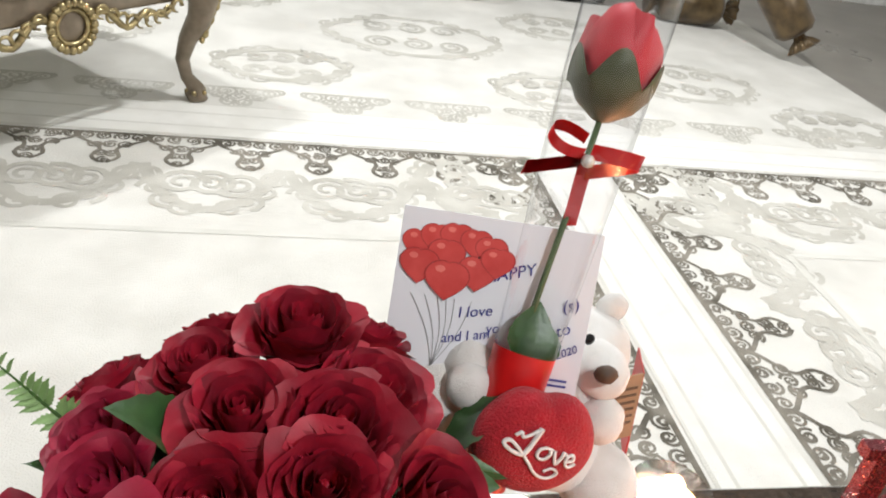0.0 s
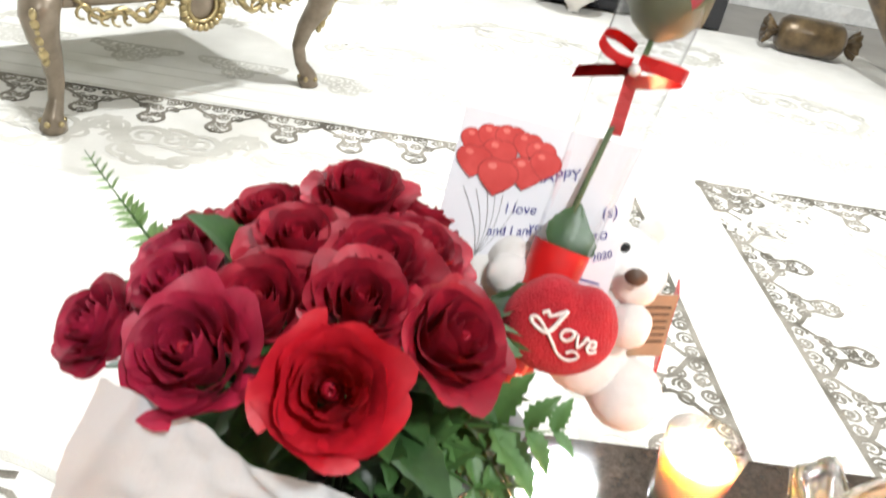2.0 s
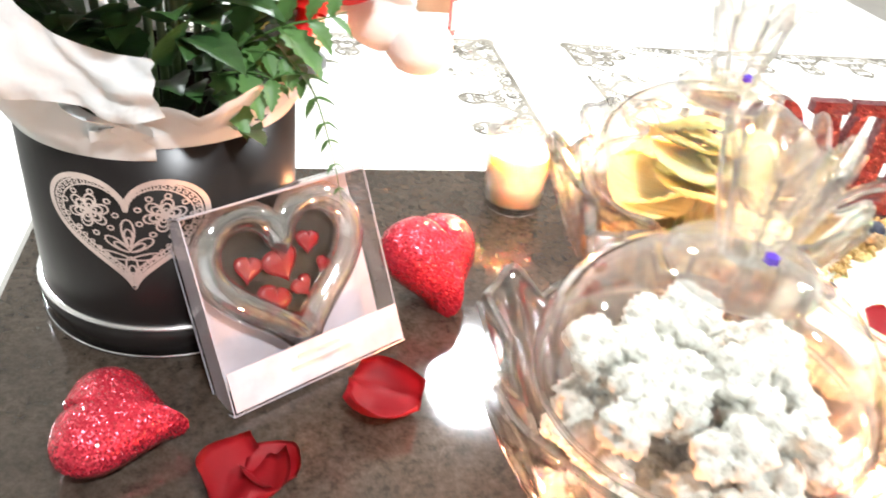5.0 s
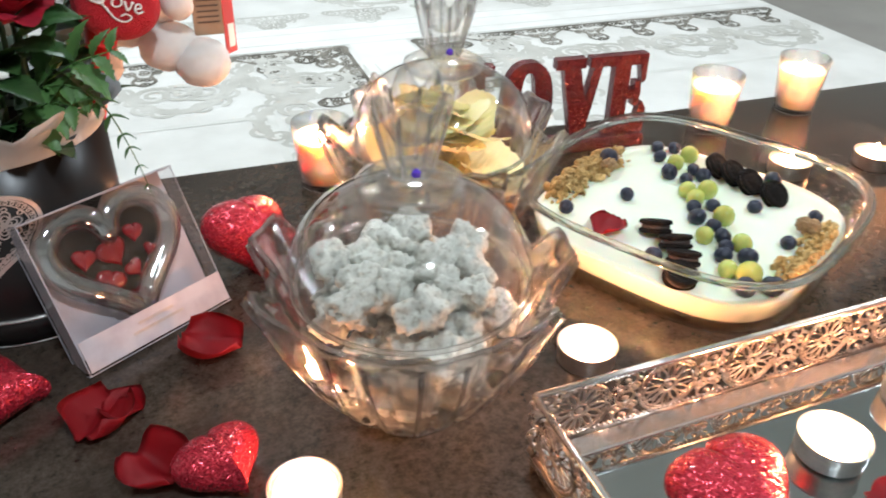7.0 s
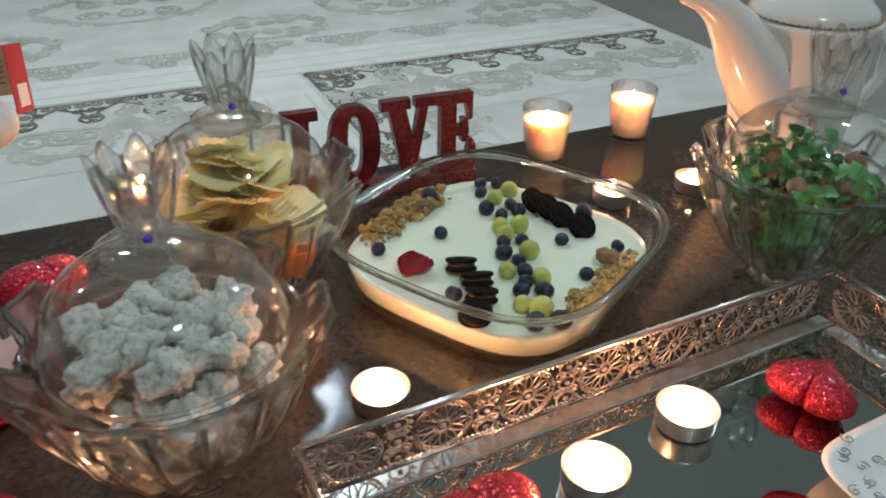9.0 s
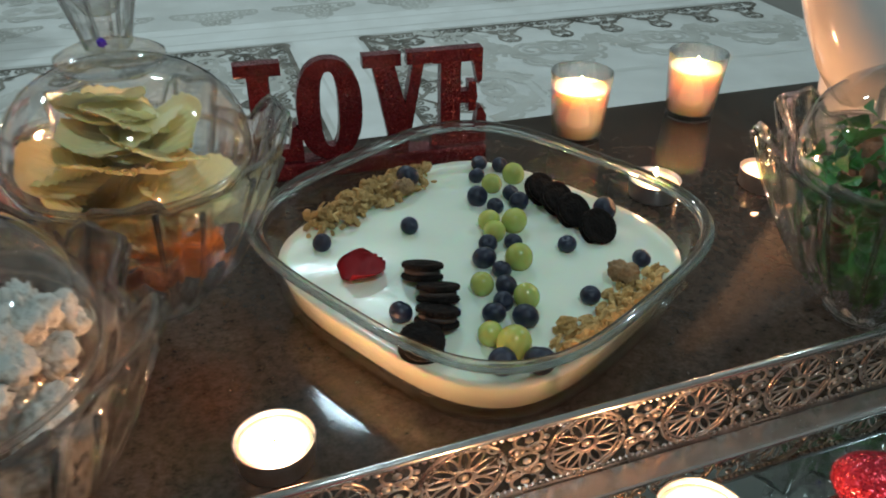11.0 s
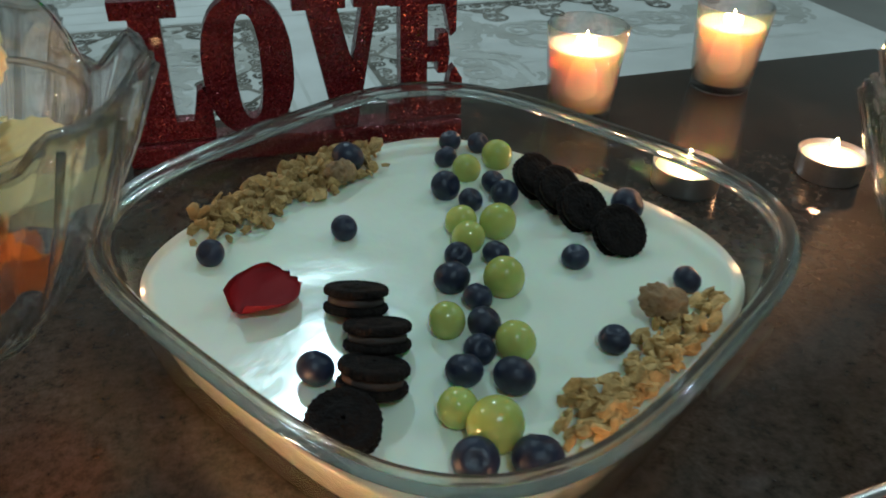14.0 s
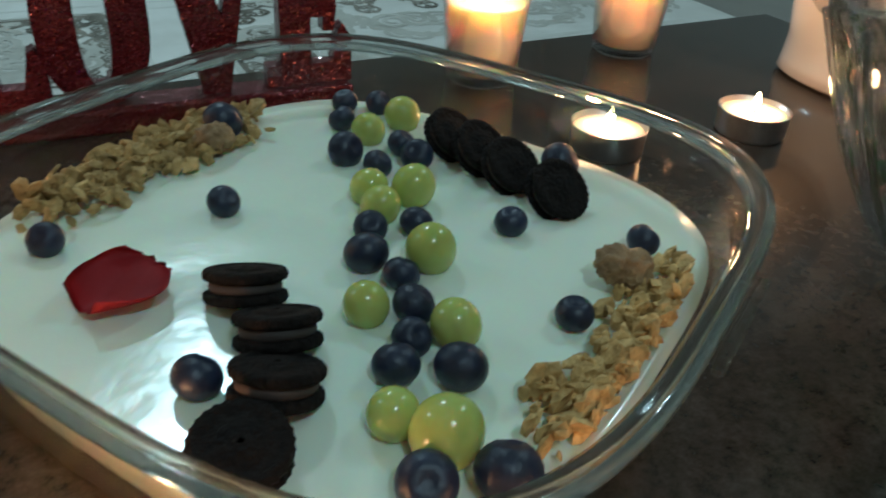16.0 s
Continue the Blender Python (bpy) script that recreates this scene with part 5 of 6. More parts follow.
for x in (0.0006, GW - 0.0006):
    for y in (0.0006, GD - 0.0006):
        box(x - 0.0004, y - 0.0004, 0, x + 0.0004, y + 0.0004, GH, bm=edge)
for z in (0.0006, GH - 0.0006):
    for y in (0.0, GD):
        box(0, y - 0.0004, z - 0.0004, GW, y + 0.0004, z + 0.0004, bm=edge)
    for x in (0.0, GW):
        box(x - 0.0004, 0, z - 0.0004, x + 0.0004, GD, z + 0.0004, bm=edge)
part("fold", edge, M_SHELL, gift, smooth=False)
part("backing", box(0.002, GD - 0.004, 0.002, GW - 0.002, GD - 0.002, GH - 0.002), M_BACKING, gift, "grey pink backing card", smooth=False)
part("side_card", box(0.0014, 0.003, 0.003, 0.0022, GD - 0.005, GH - 0.003), M_BACKING, gift, "lavender grey side card", smooth=False)
part("top_card", box(0.003, 0.003, GH - 0.0022, GW - 0.003, GD - 0.005, GH - 0.0014), M_BACKING, gift, "lavender grey top card", smooth=False)
part("label_strip", box(0.002, -0.0012, 0.003, GW - 0.001, -0.0004, 0.031), M_LABEL, gift, "pale pink card strip", smooth=False)
for k, w in enumerate((0.05, 0.035)):
    part("print_bar", box(GW / 2 - w / 2, -0.0018, 0.014 + 0.007 * k, GW / 2 + w / 2, -0.0013, 0.0165 + 0.007 * k), M_LACE, gift, "faint printed line", smooth=False)
HC = (GW / 2 - 0.002, GD * 0.42, 0.0765)
HSZ = 0.114
ring = [(x + HC[0], HC[1], z + HC[2]) for x, z in heart_curve(64, HSZ)]
part("glass_rim", sweep(ring, 0.0095, 20, closed=True, flat=1.2), M_HEART_GLASS, gift, "thick glass heart rim")
part("dark_filling", prism([(x * 0.92 + HC[0], z * 0.92 + HC[2]) for x, z in heart_curve(48, HSZ)], HC[1] + 0.0075, HC[1] + 0.0105), M_BOXBACK, gift, "dark amber filling", smooth=False)
for hx, hz, s, rot in ((-0.028, 0.012, 0.018, 20), (-0.002, 0.008, 0.024, -10), (0.022, 0.018, 0.016, 15), (-0.016, -0.016, 0.023, 30), (0.010, -0.012, 0.015, -20), (0.002, -0.038, 0.018, 5), (0.030, -0.002, 0.012, 40)):
    part("small_heart", puffy_heart(s * 1.25, 0.006, 24, 5), M_GEL, gift, "small red gel heart", at=pose(HC[0] + hx, HC[1] + 0.003, HC[2] + hz, 0, rot, 0))

# ---- glitter hearts and loose petals ----
HEARTS = [
    (pose(0.137, 0.768, T + 0.033, -46, 12, 34), 0.094, 0.056, "red glitter heart standing against the gift box"),
    (pose(-0.082, 0.624, T + 0.0195, -88, 0, 84), 0.086, 0.038, "red glitter heart lying by the flower box"),
    (pose(0.078, 0.492, T + 0.0185, -88, 0, 25), 0.068, 0.036, "red glitter heart lying beside a tealight"),
    (pose(0.405, 0.338, TRAY_Z + 0.0195, -88, 0, 10), 0.096, 0.036, "red glitter heart lying on the mirror tray"),
    (pose(0.735, 0.365, TRAY_Z + 0.0185, -88, 0, 110), 0.078, 0.035, "red glitter heart lying on the mirror tray"),
]
for m, s, th, lab in HEARTS:
    solid("glitter_heart", puffy_heart(s, th), M_GLITTER, lab, "decoration", m, group="glitter hearts")


def loose_petal(x, y, z, size, rot, seed, label, lobes=2, lift=0.5):
    bm = bmesh.new()
    rows = []
    for j in range(11):
        v = j / 10
        ring = []
        for i in range(15):
            q = -1 + 2 * i / 14
            wdt = math.sin(math.pi * min(1.0, 0.10 + 0.74 * v)) ** 0.7 * (1 + 0.12 * noise.noise(Vector((q * 2, v * 2, seed))))
            px = q * wdt * size * 0.56
            notch = 0.13 * math.exp(-(q * 3.2) ** 2) * (1 if lobes == 2 else 0.5) + 0.05 * (1 + math.cos(q * math.pi * lobes)) * (lobes > 2)
            py = (v - 0.5) * size * (1.06 - (0.30 * abs(q) ** 2.4 + notch) * v)
            pz = lift * size * (0.22 * q * q + 0.34 * (v - 0.4) ** 2 + 0.10 * noise.noise(Vector((q * 1.6, v * 1.6, seed * 3))) + 0.05 * v * math.sin(q * 5 + seed))
            ring.append((px, py, pz))
        rows.append(ring)
    grid_faces(bm, rows, False)
    lo = min(v.co.z for v in bm.verts)
    for v in bm.verts:
        v.co.z -= lo - 0.0008
    bmesh.ops.solidify(bm, geom=bm.faces[:], thickness=0.0006)
    return solid("rose_petal", bm, M_PETAL, label, "petal", pose(x, y, z, 0, 0, rot), group="loose petals")


loose_petal(0.082, 0.645, T, 0.052, 70, 1.0, "loose curled red rose petal on the table", lift=1.4)
loose_petal(-0.008, 0.580, T, 0.05, 150, 2.3, "loose crumpled red rose petal with a green tip", 3, 1.4)
loose_petal(0.008, 0.592, T + 0.001, 0.034, 250, 5.3, "loose red rose petal folded on another", 2, 1.1)
loose_petal(0.030, 0.512, T, 0.048, 40, 3.1, "loose red rose petal beside a glitter heart", 2, 1.4)
loose_petal(0.510, 0.300, TRAY_Z + 0.001, 0.05, 20, 4.7, "loose red rose petal on the mirror tray", 2, 0.6)
loose_petal(0.612, 0.268, TRAY_Z + 0.001, 0.05, 60, 6.1, "loose red rose petal on the mirror tray", 2, 0.6)


# ---- lidded crystal bowls ----
BX3, BY3 = 0.880, 0.548
def crystal_bowl(x, y, rot, label):
    b = thing("crystal_bowl", label, "bowl", group="lidded crystal bowls")
    b.matrix_world = pose(x, y, T, 0, 0, rot)
    n = 7

    def wave(r, z, a, cut=1.0):
        w = max(0.0, (z - 0.075) / 0.055)
        tab = min(1.0, max(0.0, math.cos(n * a) * 2.6 + 0.1))
        lobe = abs(math.sin(n * a / 2))
        up = (0.020 * tab + 0.005 * lobe - 0.004) * min(1.0, w) ** 2
        flute = abs(math.sin(1.5 * n * a)) - 0.62
        return r * (1 + cut * 0.085 * flute) + (0.017 * tab - 0.003) * min(1.0, w) ** 1.3, z + up
    out = [(0.001, 0.0), (0.026, 0.0), (0.0315, 0.003), (0.033, 0.008), (0.048, 0.022), (0.068, 0.045), (0.084, 0.072), (0.095, 0.1), (0.1035, 0.128), (0.1055, 0.132)]
    inn = [(0.0985, 0.1325), (0.0955, 0.124), (0.086, 0.1), (0.074, 0.074), (0.056, 0.046), (0.035, 0.028), (0.001, 0.022)]
    bm = bmesh.new()
    ring_rows = []
    for k, (r, z) in enumerate(out + inn):
        cut = 1.0 if k < len(out) - 1 else 0.15
        ring_rows.append([(rr * math.cos(a), rr * math.sin(a), zz) for a in [2 * math.pi * i / 168 for i in range(168)] for rr, zz in [wave(r, z, a, cut)]])
    grid_faces(bm, ring_rows)
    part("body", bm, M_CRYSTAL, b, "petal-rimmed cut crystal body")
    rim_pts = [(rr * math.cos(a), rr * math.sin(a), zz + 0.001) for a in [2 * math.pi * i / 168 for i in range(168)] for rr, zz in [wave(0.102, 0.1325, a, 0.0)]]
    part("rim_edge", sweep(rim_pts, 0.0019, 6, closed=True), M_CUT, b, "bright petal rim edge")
    for k in range(21):
        a = (k + 0.5) * 2 * math.pi / 21
        ridge = []
        for r, z in out[3:-1]:
            rr, zz = wave(r, z, a)
            ridge.append(((rr + 0.0003) * math.cos(a), (rr + 0.0003) * math.sin(a), zz))
        part("cut_ridge", sweep(ridge, lambda t: 0.0009 + 0.0012 * t, 6), M_CUT, b)
    part("foot", lathe([(0.022, 0.0005), (0.0335, 0.0008), (0.0355, 0.003), (0.034, 0.0062), (0.030, 0.007)], 48), M_CUT, b, "bright ring foot")
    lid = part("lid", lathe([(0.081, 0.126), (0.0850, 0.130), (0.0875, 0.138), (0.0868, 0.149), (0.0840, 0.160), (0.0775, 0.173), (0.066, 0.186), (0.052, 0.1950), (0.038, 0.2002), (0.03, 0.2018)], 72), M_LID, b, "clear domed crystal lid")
    part("lid_seat", sweep([(0.0850 * math.cos(q * math.pi / 36), 0.0850 * math.sin(q * math.pi / 36), 0.1305) for q in range(72)], 0.0022, 6, closed=True), M_CUT, lid, "thick lid edge")

    def crown(r, z, a):
        w = min(1.2, max(0, (z - 0.2220) / 0.05))
        return r * (1 + 0.06 * math.cos(8 * a) * min(1, 0.4 + w) + 0.05 * (abs(math.sin(8 * a)) - 0.6)), z + 0.006 * w ** 2 * math.cos(8 * a)
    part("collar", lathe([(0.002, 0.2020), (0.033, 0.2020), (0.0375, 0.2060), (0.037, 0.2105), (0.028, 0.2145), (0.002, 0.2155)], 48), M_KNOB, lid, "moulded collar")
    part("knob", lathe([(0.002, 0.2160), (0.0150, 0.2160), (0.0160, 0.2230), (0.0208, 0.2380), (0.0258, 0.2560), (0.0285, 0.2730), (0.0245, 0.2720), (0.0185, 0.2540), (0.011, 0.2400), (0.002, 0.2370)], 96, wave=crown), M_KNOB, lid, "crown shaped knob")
    for k in range(8):
        a = (k + 0.5) * math.pi / 4
        part("knob_ridge", sweep([(r * math.cos(a), r * math.sin(a), z) for r, z in ((0.0155, 0.2180), (0.0186, 0.2310), (0.0230, 0.2480), (0.0262, 0.2660))], 0.0014, 6), M_CUT, lid)
    part("gem", ball(0.0038, 1, Matrix.Translation((0.0, 0.0, 0.2245))), M_GEM, lid, "violet gem", at=Matrix.Rotation(D(-95 - rot), 4, "Z") @ Matrix.Translation((0.0185, 0, 0)), smooth=False)
    return b


crystal_bowl(0.227, 0.522, -10, "lidded cut crystal bowl filled with powdered candies")
crystal_bowl(0.327, 0.735, 12, "lidded cut crystal bowl filled with ridged chips")
crystal_bowl(BX3, BY3, 0, "lidded cut crystal bowl filled with green herb salad")
rs = random.Random(11)
for i in range(68):
    layer = i // 17
    a, r = i * 2.4 + rs.uniform(-0.3, 0.3), (0.046, 0.064, 0.076, 0.062)[layer] * math.sqrt((i % 17 + 0.5) / 17)
    bm = rough_up(ball(rs.uniform(0.0115, 0.0165), 4), 0.010, 75, i)
    for v in bm.verts:
        near = noise.voronoi(v.co * 240 + Vector((i * 3.7, 0, 0)))[0][0]
        v.co += v.co.normalized() * (0.0022 - 0.0085 * near * near)
    solid("candy", bm, M_CANDY, "lumpy powdered grey candy in the crystal bowl", "candy", Matrix.Translation((0.227 + r * math.cos(a), 0.522 + r * math.sin(a), T + 0.054 + 0.0285 * layer)) @ Matrix.Rotation(rs.random() * 6, 4, "X"), group="powdered candies")


def chip_mesh(r, seed, ridges=True):
    bm = bmesh.new()
    rows = []
    for j in range(19):
        v = 0.02 + 0.98 * j / 18
        ring = []
        for i in range(60):
            a = 2 * math.pi * i / 60
            rr = r * v * (1 + 0.1 * math.sin(2 * a + seed) + 0.05 * math.sin(5 * a + seed))
            x, y = rr * math.cos(a), rr * math.sin(a) * 0.8
            z = 5.5 * x * x - 4.5 * y * y * math.cos(seed) + (0.0013 * math.sin(y * 1150) if ridges else 0) + 0.004 * noise.noise(Vector((x * 40, y * 40, seed)))
            ring.append((x, y, z))
        rows.append(ring)
    grid_faces(bm, rows, True, True, False)
    bmesh.ops.solidify(bm, geom=bm.faces[:], thickness=0.0012)
    return bm


for i in range(30):
    low = i < 6
    a = rs.random() * 6.28
    r = (0.045 if low else 0.05) * math.sqrt(rs.random())
    z = T + (rs.uniform(0.06, 0.09) if low else 0.085 + 0.085 * (i - 6) / 23)
    m = pose(0.327 + r * math.cos(a) * (1 if i < 22 else 0.6), 0.735 + r * math.sin(a) * (1 if i < 22 else 0.6), z, rs.uniform(-30, 30), rs.uniform(-30, 30), rs.random() * 360)
    solid("potato_chip", chip_mesh(rs.uniform(0.034, 0.042), i * 1.3), M_CHIP2 if low else M_CHIP, "orange spiced chip in the crystal bowl" if low else "yellow ridged potato chip in the crystal bowl", "chip", m, group="chips in the bowl")
salad = thing("herb_salad", "chopped green herbs with brown morsels in the crystal bowl", "salad", (BX3, BY3, T))
hl = mesh_of("herb_leaf", leaf_mesh(0.032, 0.019, 0.3, 0.5, 1.0), M_HERB)
for i in range(260):
    z = rs.uniform(0.05, 0.155)
    a, r = rs.random() * 6.28, min(0.072, 0.03 + 0.55 * (z - 0.03), 0.02 + 3.0 * (0.168 - z)) * math.sqrt(rs.random())
    part("herb_leaf", hl, None, salad, at=pose(r * math.cos(a), r * math.sin(a), z, rs.uniform(-70, 70), rs.uniform(-70, 70), rs.random() * 360) @ Matrix.Scale(rs.uniform(0.5, 0.9), 4))
for i in range(26):
    a, r = rs.random() * 6.28, 0.058 * math.sqrt(rs.random())
    part("morsel", rough_up(ball(rs.uniform(0.008, 0.013), 2), 0.006, 90, i), M_MEAT, salad, "brown morsel", at=pose(r * math.cos(a), r * math.sin(a), rs.uniform(0.07, 0.145), rs.random() * 90, 0, rs.random() * 360))


# ---- glass dish of yoghurt ----
DX, DY, DROT = 0.581, 0.669, 30.0
dish = thing("glass_dish", "square rounded glass baking dish full of white yoghurt", "baking dish")
dish.matrix_world = pose(DX, DY - 0.003, T, 0, 0, DROT) @ Matrix.Diagonal((0.988, 0.988, 1, 1))


def squircle(a, z, n=3.4, seg=96):
    out = []
    for i in range(seg):
        t = 2 * math.pi * i / seg
        c, s = math.cos(t), math.sin(t)
        out.append((a * math.copysign(abs(c) ** (2 / n), c), a * math.copysign(abs(s) ** (2 / n), s), z))
    return out


prof = [(0.02, 0.0), (0.127, 0.0), (0.138, 0.004), (0.1432, 0.013), (0.149, 0.04), (0.1530, 0.062), (0.156, 0.0705), (0.152, 0.0705), (0.1490, 0.062), (0.1446, 0.04), (0.139, 0.017), (0.129, 0.0085), (0.02, 0.0085)]
bm = bmesh.new()
grid_faces(bm, [squircle(a, z) for a, z in prof], True, True, True)
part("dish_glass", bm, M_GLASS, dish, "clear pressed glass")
bm = bmesh.new()
lip = [(0.1523, 0.0706), (0.1558, 0.0706), (0.1612, 0.0722), (0.1628, 0.0752), (0.1605, 0.0782), (0.155, 0.0775), (0.1518, 0.0735), (0.1523, 0.0706)]
grid_faces(bm, [squircle(a, z) for a, z in lip])
bmesh.ops.remove_doubles(bm, verts=bm.verts, dist=1e-6)
part("rim", bm, M_RIM_GLASS, dish, "thick rounded glass rim")
for s in (-1, 1):
    part("handle", box(-0.03, 0.1632, 0.069, 0.03, 0.168, 0.076, 0.002) if s > 0 else box(-0.03, -0.168, 0.069, 0.03, -0.1632, 0.076, 0.002), M_GLASS, dish, "glass lug handle")
bm = bmesh.new()
yr = [(0.02, 0.0095), (0.127, 0.0097), (0.1375, 0.018), (0.1432, 0.0395), (0.1438, 0.0425), (0.137, 0.0418), (0.11, 0.0415), (0.08, 0.0418), (0.05, 0.0415), (0.02, 0.0417)]
grid_faces(bm, [squircle(a, z) for a, z in yr], True, True, True)
for v in bm.verts:
    if v.co.z > 0.041:
        v.co.z += 0.0012 * noise.noise(v.co * 30)
solid("yoghurt", bm, M_YOG, "smooth white yoghurt in the glass dish", "yoghurt", pose(DX, DY - 0.003, T, 0, 0, DROT) @ Matrix.Diagonal((0.988, 0.988, 1, 1)))
YZ = T + 0.0415
BLUE = [(0.458, 0.709, 0), (0.534, 0.714, 0), (0.554, 0.79, 5), (0.65, 0.648, 0), (0.698, 0.611, 0), (0.636, 0.578, 0), (0.495, 0.599, 1), (0.631, 0.807, 0), (0.62, 0.784, 0), (0.649, 0.798, 0), (0.606, 0.743, 2), (0.638, 0.742, 0), (0.616, 0.724, 0), (0.639, 0.725, 1), (0.588, 0.668, 0), (0.609, 0.664, 0), (0.577, 0.647, 2), (0.585, 0.629, 0), (0.58, 0.607, 1), (0.571, 0.59, 0), (0.559, 0.578, 1), (0.579, 0.567, 2), (0.545, 0.526, 2), (0.569, 0.519, 3), (0.705, 0.688, 4)]


def berry_mesh(r):
    bm = ball(r, 3, Matrix.Diagonal((1, 1, 0.9, 1)))
    for v in bm.verts:
        d = math.hypot(v.co.x, v.co.y)
        if v.co.z > 0 and d < r * 0.42:
            v.co.z -= r * (0.22 if d < r * 0.3 else -0.03)
    return bm


for i, (x, y, s) in enumerate(BLUE):
    r = 0.0079 + 0.0010 * min(s, 3)
    z = YZ + r * 0.72 + (0.004 if s == 5 else 0)
    tx, ty = rs.uniform(-50, 50), rs.uniform(-50, 50)
    solid("blueberry", berry_mesh(r), M_BERRY, "dark blue blueberry sunk a little in yoghurt", "blueberry", pose(x, y, z, tx, ty, 0), group="blueberries")
GRAPES = [(0.653, 0.773, 0.0105), (0.627, 0.762, 0.0095), (0.601, 0.7, 0.0095), (0.599, 0.682, 0.0095), (0.621, 0.692, 0.0108), (0.603, 0.638, 0.0112), (0.563, 0.614, 0.0092), (0.589, 0.589, 0.0098), (0.548, 0.556, 0.0092), (0.559, 0.54, 0.0122)]
for i, (x, y, r) in enumerate(GRAPES):
    bm = ball(r, 3, Matrix.Diagonal((1, 1, 1.08, 1)))
    g = solid("grape", bm, M_GRAPE, "pale green grape half sunk in yoghurt", "grape", pose(x, y, YZ + r * 0.72, rs.uniform(-30, 30), rs.uniform(-30, 30), 0), group="grapes")


def cookie():
    """A sandwich cookie, flat in x and y."""
    w = bmesh.new()

    def teeth(r, z, a):
        return (r * (1 + 0.022 * math.cos(28 * a)) if r > 0.0135 else r), z
    lathe([(0.001, 0.0015), (0.0135, 0.0015), (0.0158, 0.0020), (0.0162, 0.0036), (0.0152, 0.0048), (0.0128, 0.0050), (0.012, 0.0046), (0.008, 0.0047), (0.0072, 0.0053), (0.001, 0.0054)], 84, w, wave=teeth)
    return w


WAFER = mesh_of("wafer", cookie(), M_COOKIE)
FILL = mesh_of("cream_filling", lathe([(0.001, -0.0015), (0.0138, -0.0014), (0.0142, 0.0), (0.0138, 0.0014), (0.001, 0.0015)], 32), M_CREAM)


def sandwich(m, label):
    t = thing("sandwich_cookie", label, "cookie", group="mini cookies")
    t.matrix_world = m
    part("wafer", WAFER, None, t)
    part("wafer", WAFER, None, t, at=Matrix.Rotation(math.pi, 4, "X"))
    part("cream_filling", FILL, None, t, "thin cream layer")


for x, y, z, rx, ry, rz in ((0.524, 0.642, 0.0105, -25, 2, -18), (0.527, 0.611, 0.0105, -27, -2, -22), (0.518, 0.584, 0.0105, -24, 2, -28), (0.499, 0.560, 0.0085, 14, 0, 0)):
    sandwich(pose(x, y, YZ + z - 0.002, rx, ry, rz) @ Matrix.Diagonal((1, 1, 1.35, 1)), "black mini sandwich cookie sunk in yoghurt")
for x, y, z, rx, ry, rz in ((0.664, 0.733, 0.0120, 34, 24, 0), (0.670, 0.712, 0.0125, 36, 20, 0), (0.674, 0.688, 0.0125, 38, 16, 0), (0.683, 0.659, 0.0115, 40, 10, 0)):
    sandwich(pose(x, y, YZ + z - 0.002, rx, ry, rz), "black mini sandwich cookie leaning on the next")
sandwich(pose(0.505, 0.5535, T + 0.024, 62, 0, -28) @ Matrix.Scale(0.9, 4), "black mini cookie sunk against the glass wall")


def crumbs(cx, cy, path, n, spread, seed, label):
    t = thing("crushed_nuts", label, "nuts", (0, 0, 0), kind="stuff")
    q = random.Random(seed)
    bm = bmesh.new()
    for i in range(n):
        f = q.random() * (len(path) - 1)
        k = int(f)
        x = path[k][0] + (path[k + 1][0] - path[k][0]) * (f - k)
        y = path[k][1] + (path[k + 1][1] - path[k][1]) * (f - k)
        g = max(-0.9, min(0.9, q.gauss(0, 0.5)))
        x += spread * max(-0.8, min(0.8, q.gauss(0, 0.5)))
        y += spread * g
        lx = (x - DX) * math.cos(D(DROT)) + (y - DY) * math.sin(D(DROT))
        ly = -(x - DX) * math.sin(D(DROT)) + (y - DY) * math.cos(D(DROT))
        if abs(lx) ** 3.4 + abs(ly) ** 3.4 > 0.1375 ** 3.4:
            continue
        r = q.uniform(0.0020, 0.0055)
        own = ball(r * 1.15, 1, Matrix.LocRotScale(None, Euler((q.random() * 6, q.random() * 6, 0)), (1, q.uniform(0.5, 0.9), q.uniform(0.22, 0.5))))
        rough_up(own, 0.0026, 230, i)
        join(bm, own, Matrix.Translation((x, y, YZ + 0.0035 + q.random() * 0.010 * max(0, 1 - abs(g)))))
    part("crumb", bm, M_GRANOLA, t, smooth=False)["kind"] = "stuff"


crumbs(0, 0, [(0.456, 0.743), (0.483, 0.763), (0.509, 0.779), (0.537, 0.802), (0.558, 0.803)], 820, 0.027, 3, "golden crushed nuts heaped on yoghurt along the dish side")
crumbs(0, 0, [(0.713, 0.574), (0.682, 0.557), (0.653, 0.542), (0.626, 0.528), (0.601, 0.517)], 950, 0.029, 4, "golden crushed nuts heaped on yoghurt at the dish corner")
crumbs(0, 0, [(0.599, 0.547), (0.603, 0.550)], 9, 0.004, 5, "few golden nut crumbs on yoghurt")


def walnut(x, y, s, rot):
    bm = ball(0.0115 * s, 4, Matrix.Diagonal((1.15, 0.9, 0.75, 1)))
    for v in bm.verts:
        k = v.co * 230
        v.co += v.co.normalized() * 0.0024 * s * (abs(noise.noise(k)) * 2 - 0.6)
        if abs(v.co.x) < 0.002:
            v.co *= 0.86
    solid("walnut", bm, M_WALNUT, "brown walnut kernel on crushed nuts", "walnut", pose(x, y, YZ + 0.010, 20, 10, rot), group="walnuts")


walnut(0.546, 0.775, 0.85, 30)
walnut(0.671, 0.592, 1.0, -30)
loose_petal(0.482, 0.664, YZ + 0.001, 0.036, 300, 8.2, "loose curled red rose petal on yoghurt", 4, 0.9)

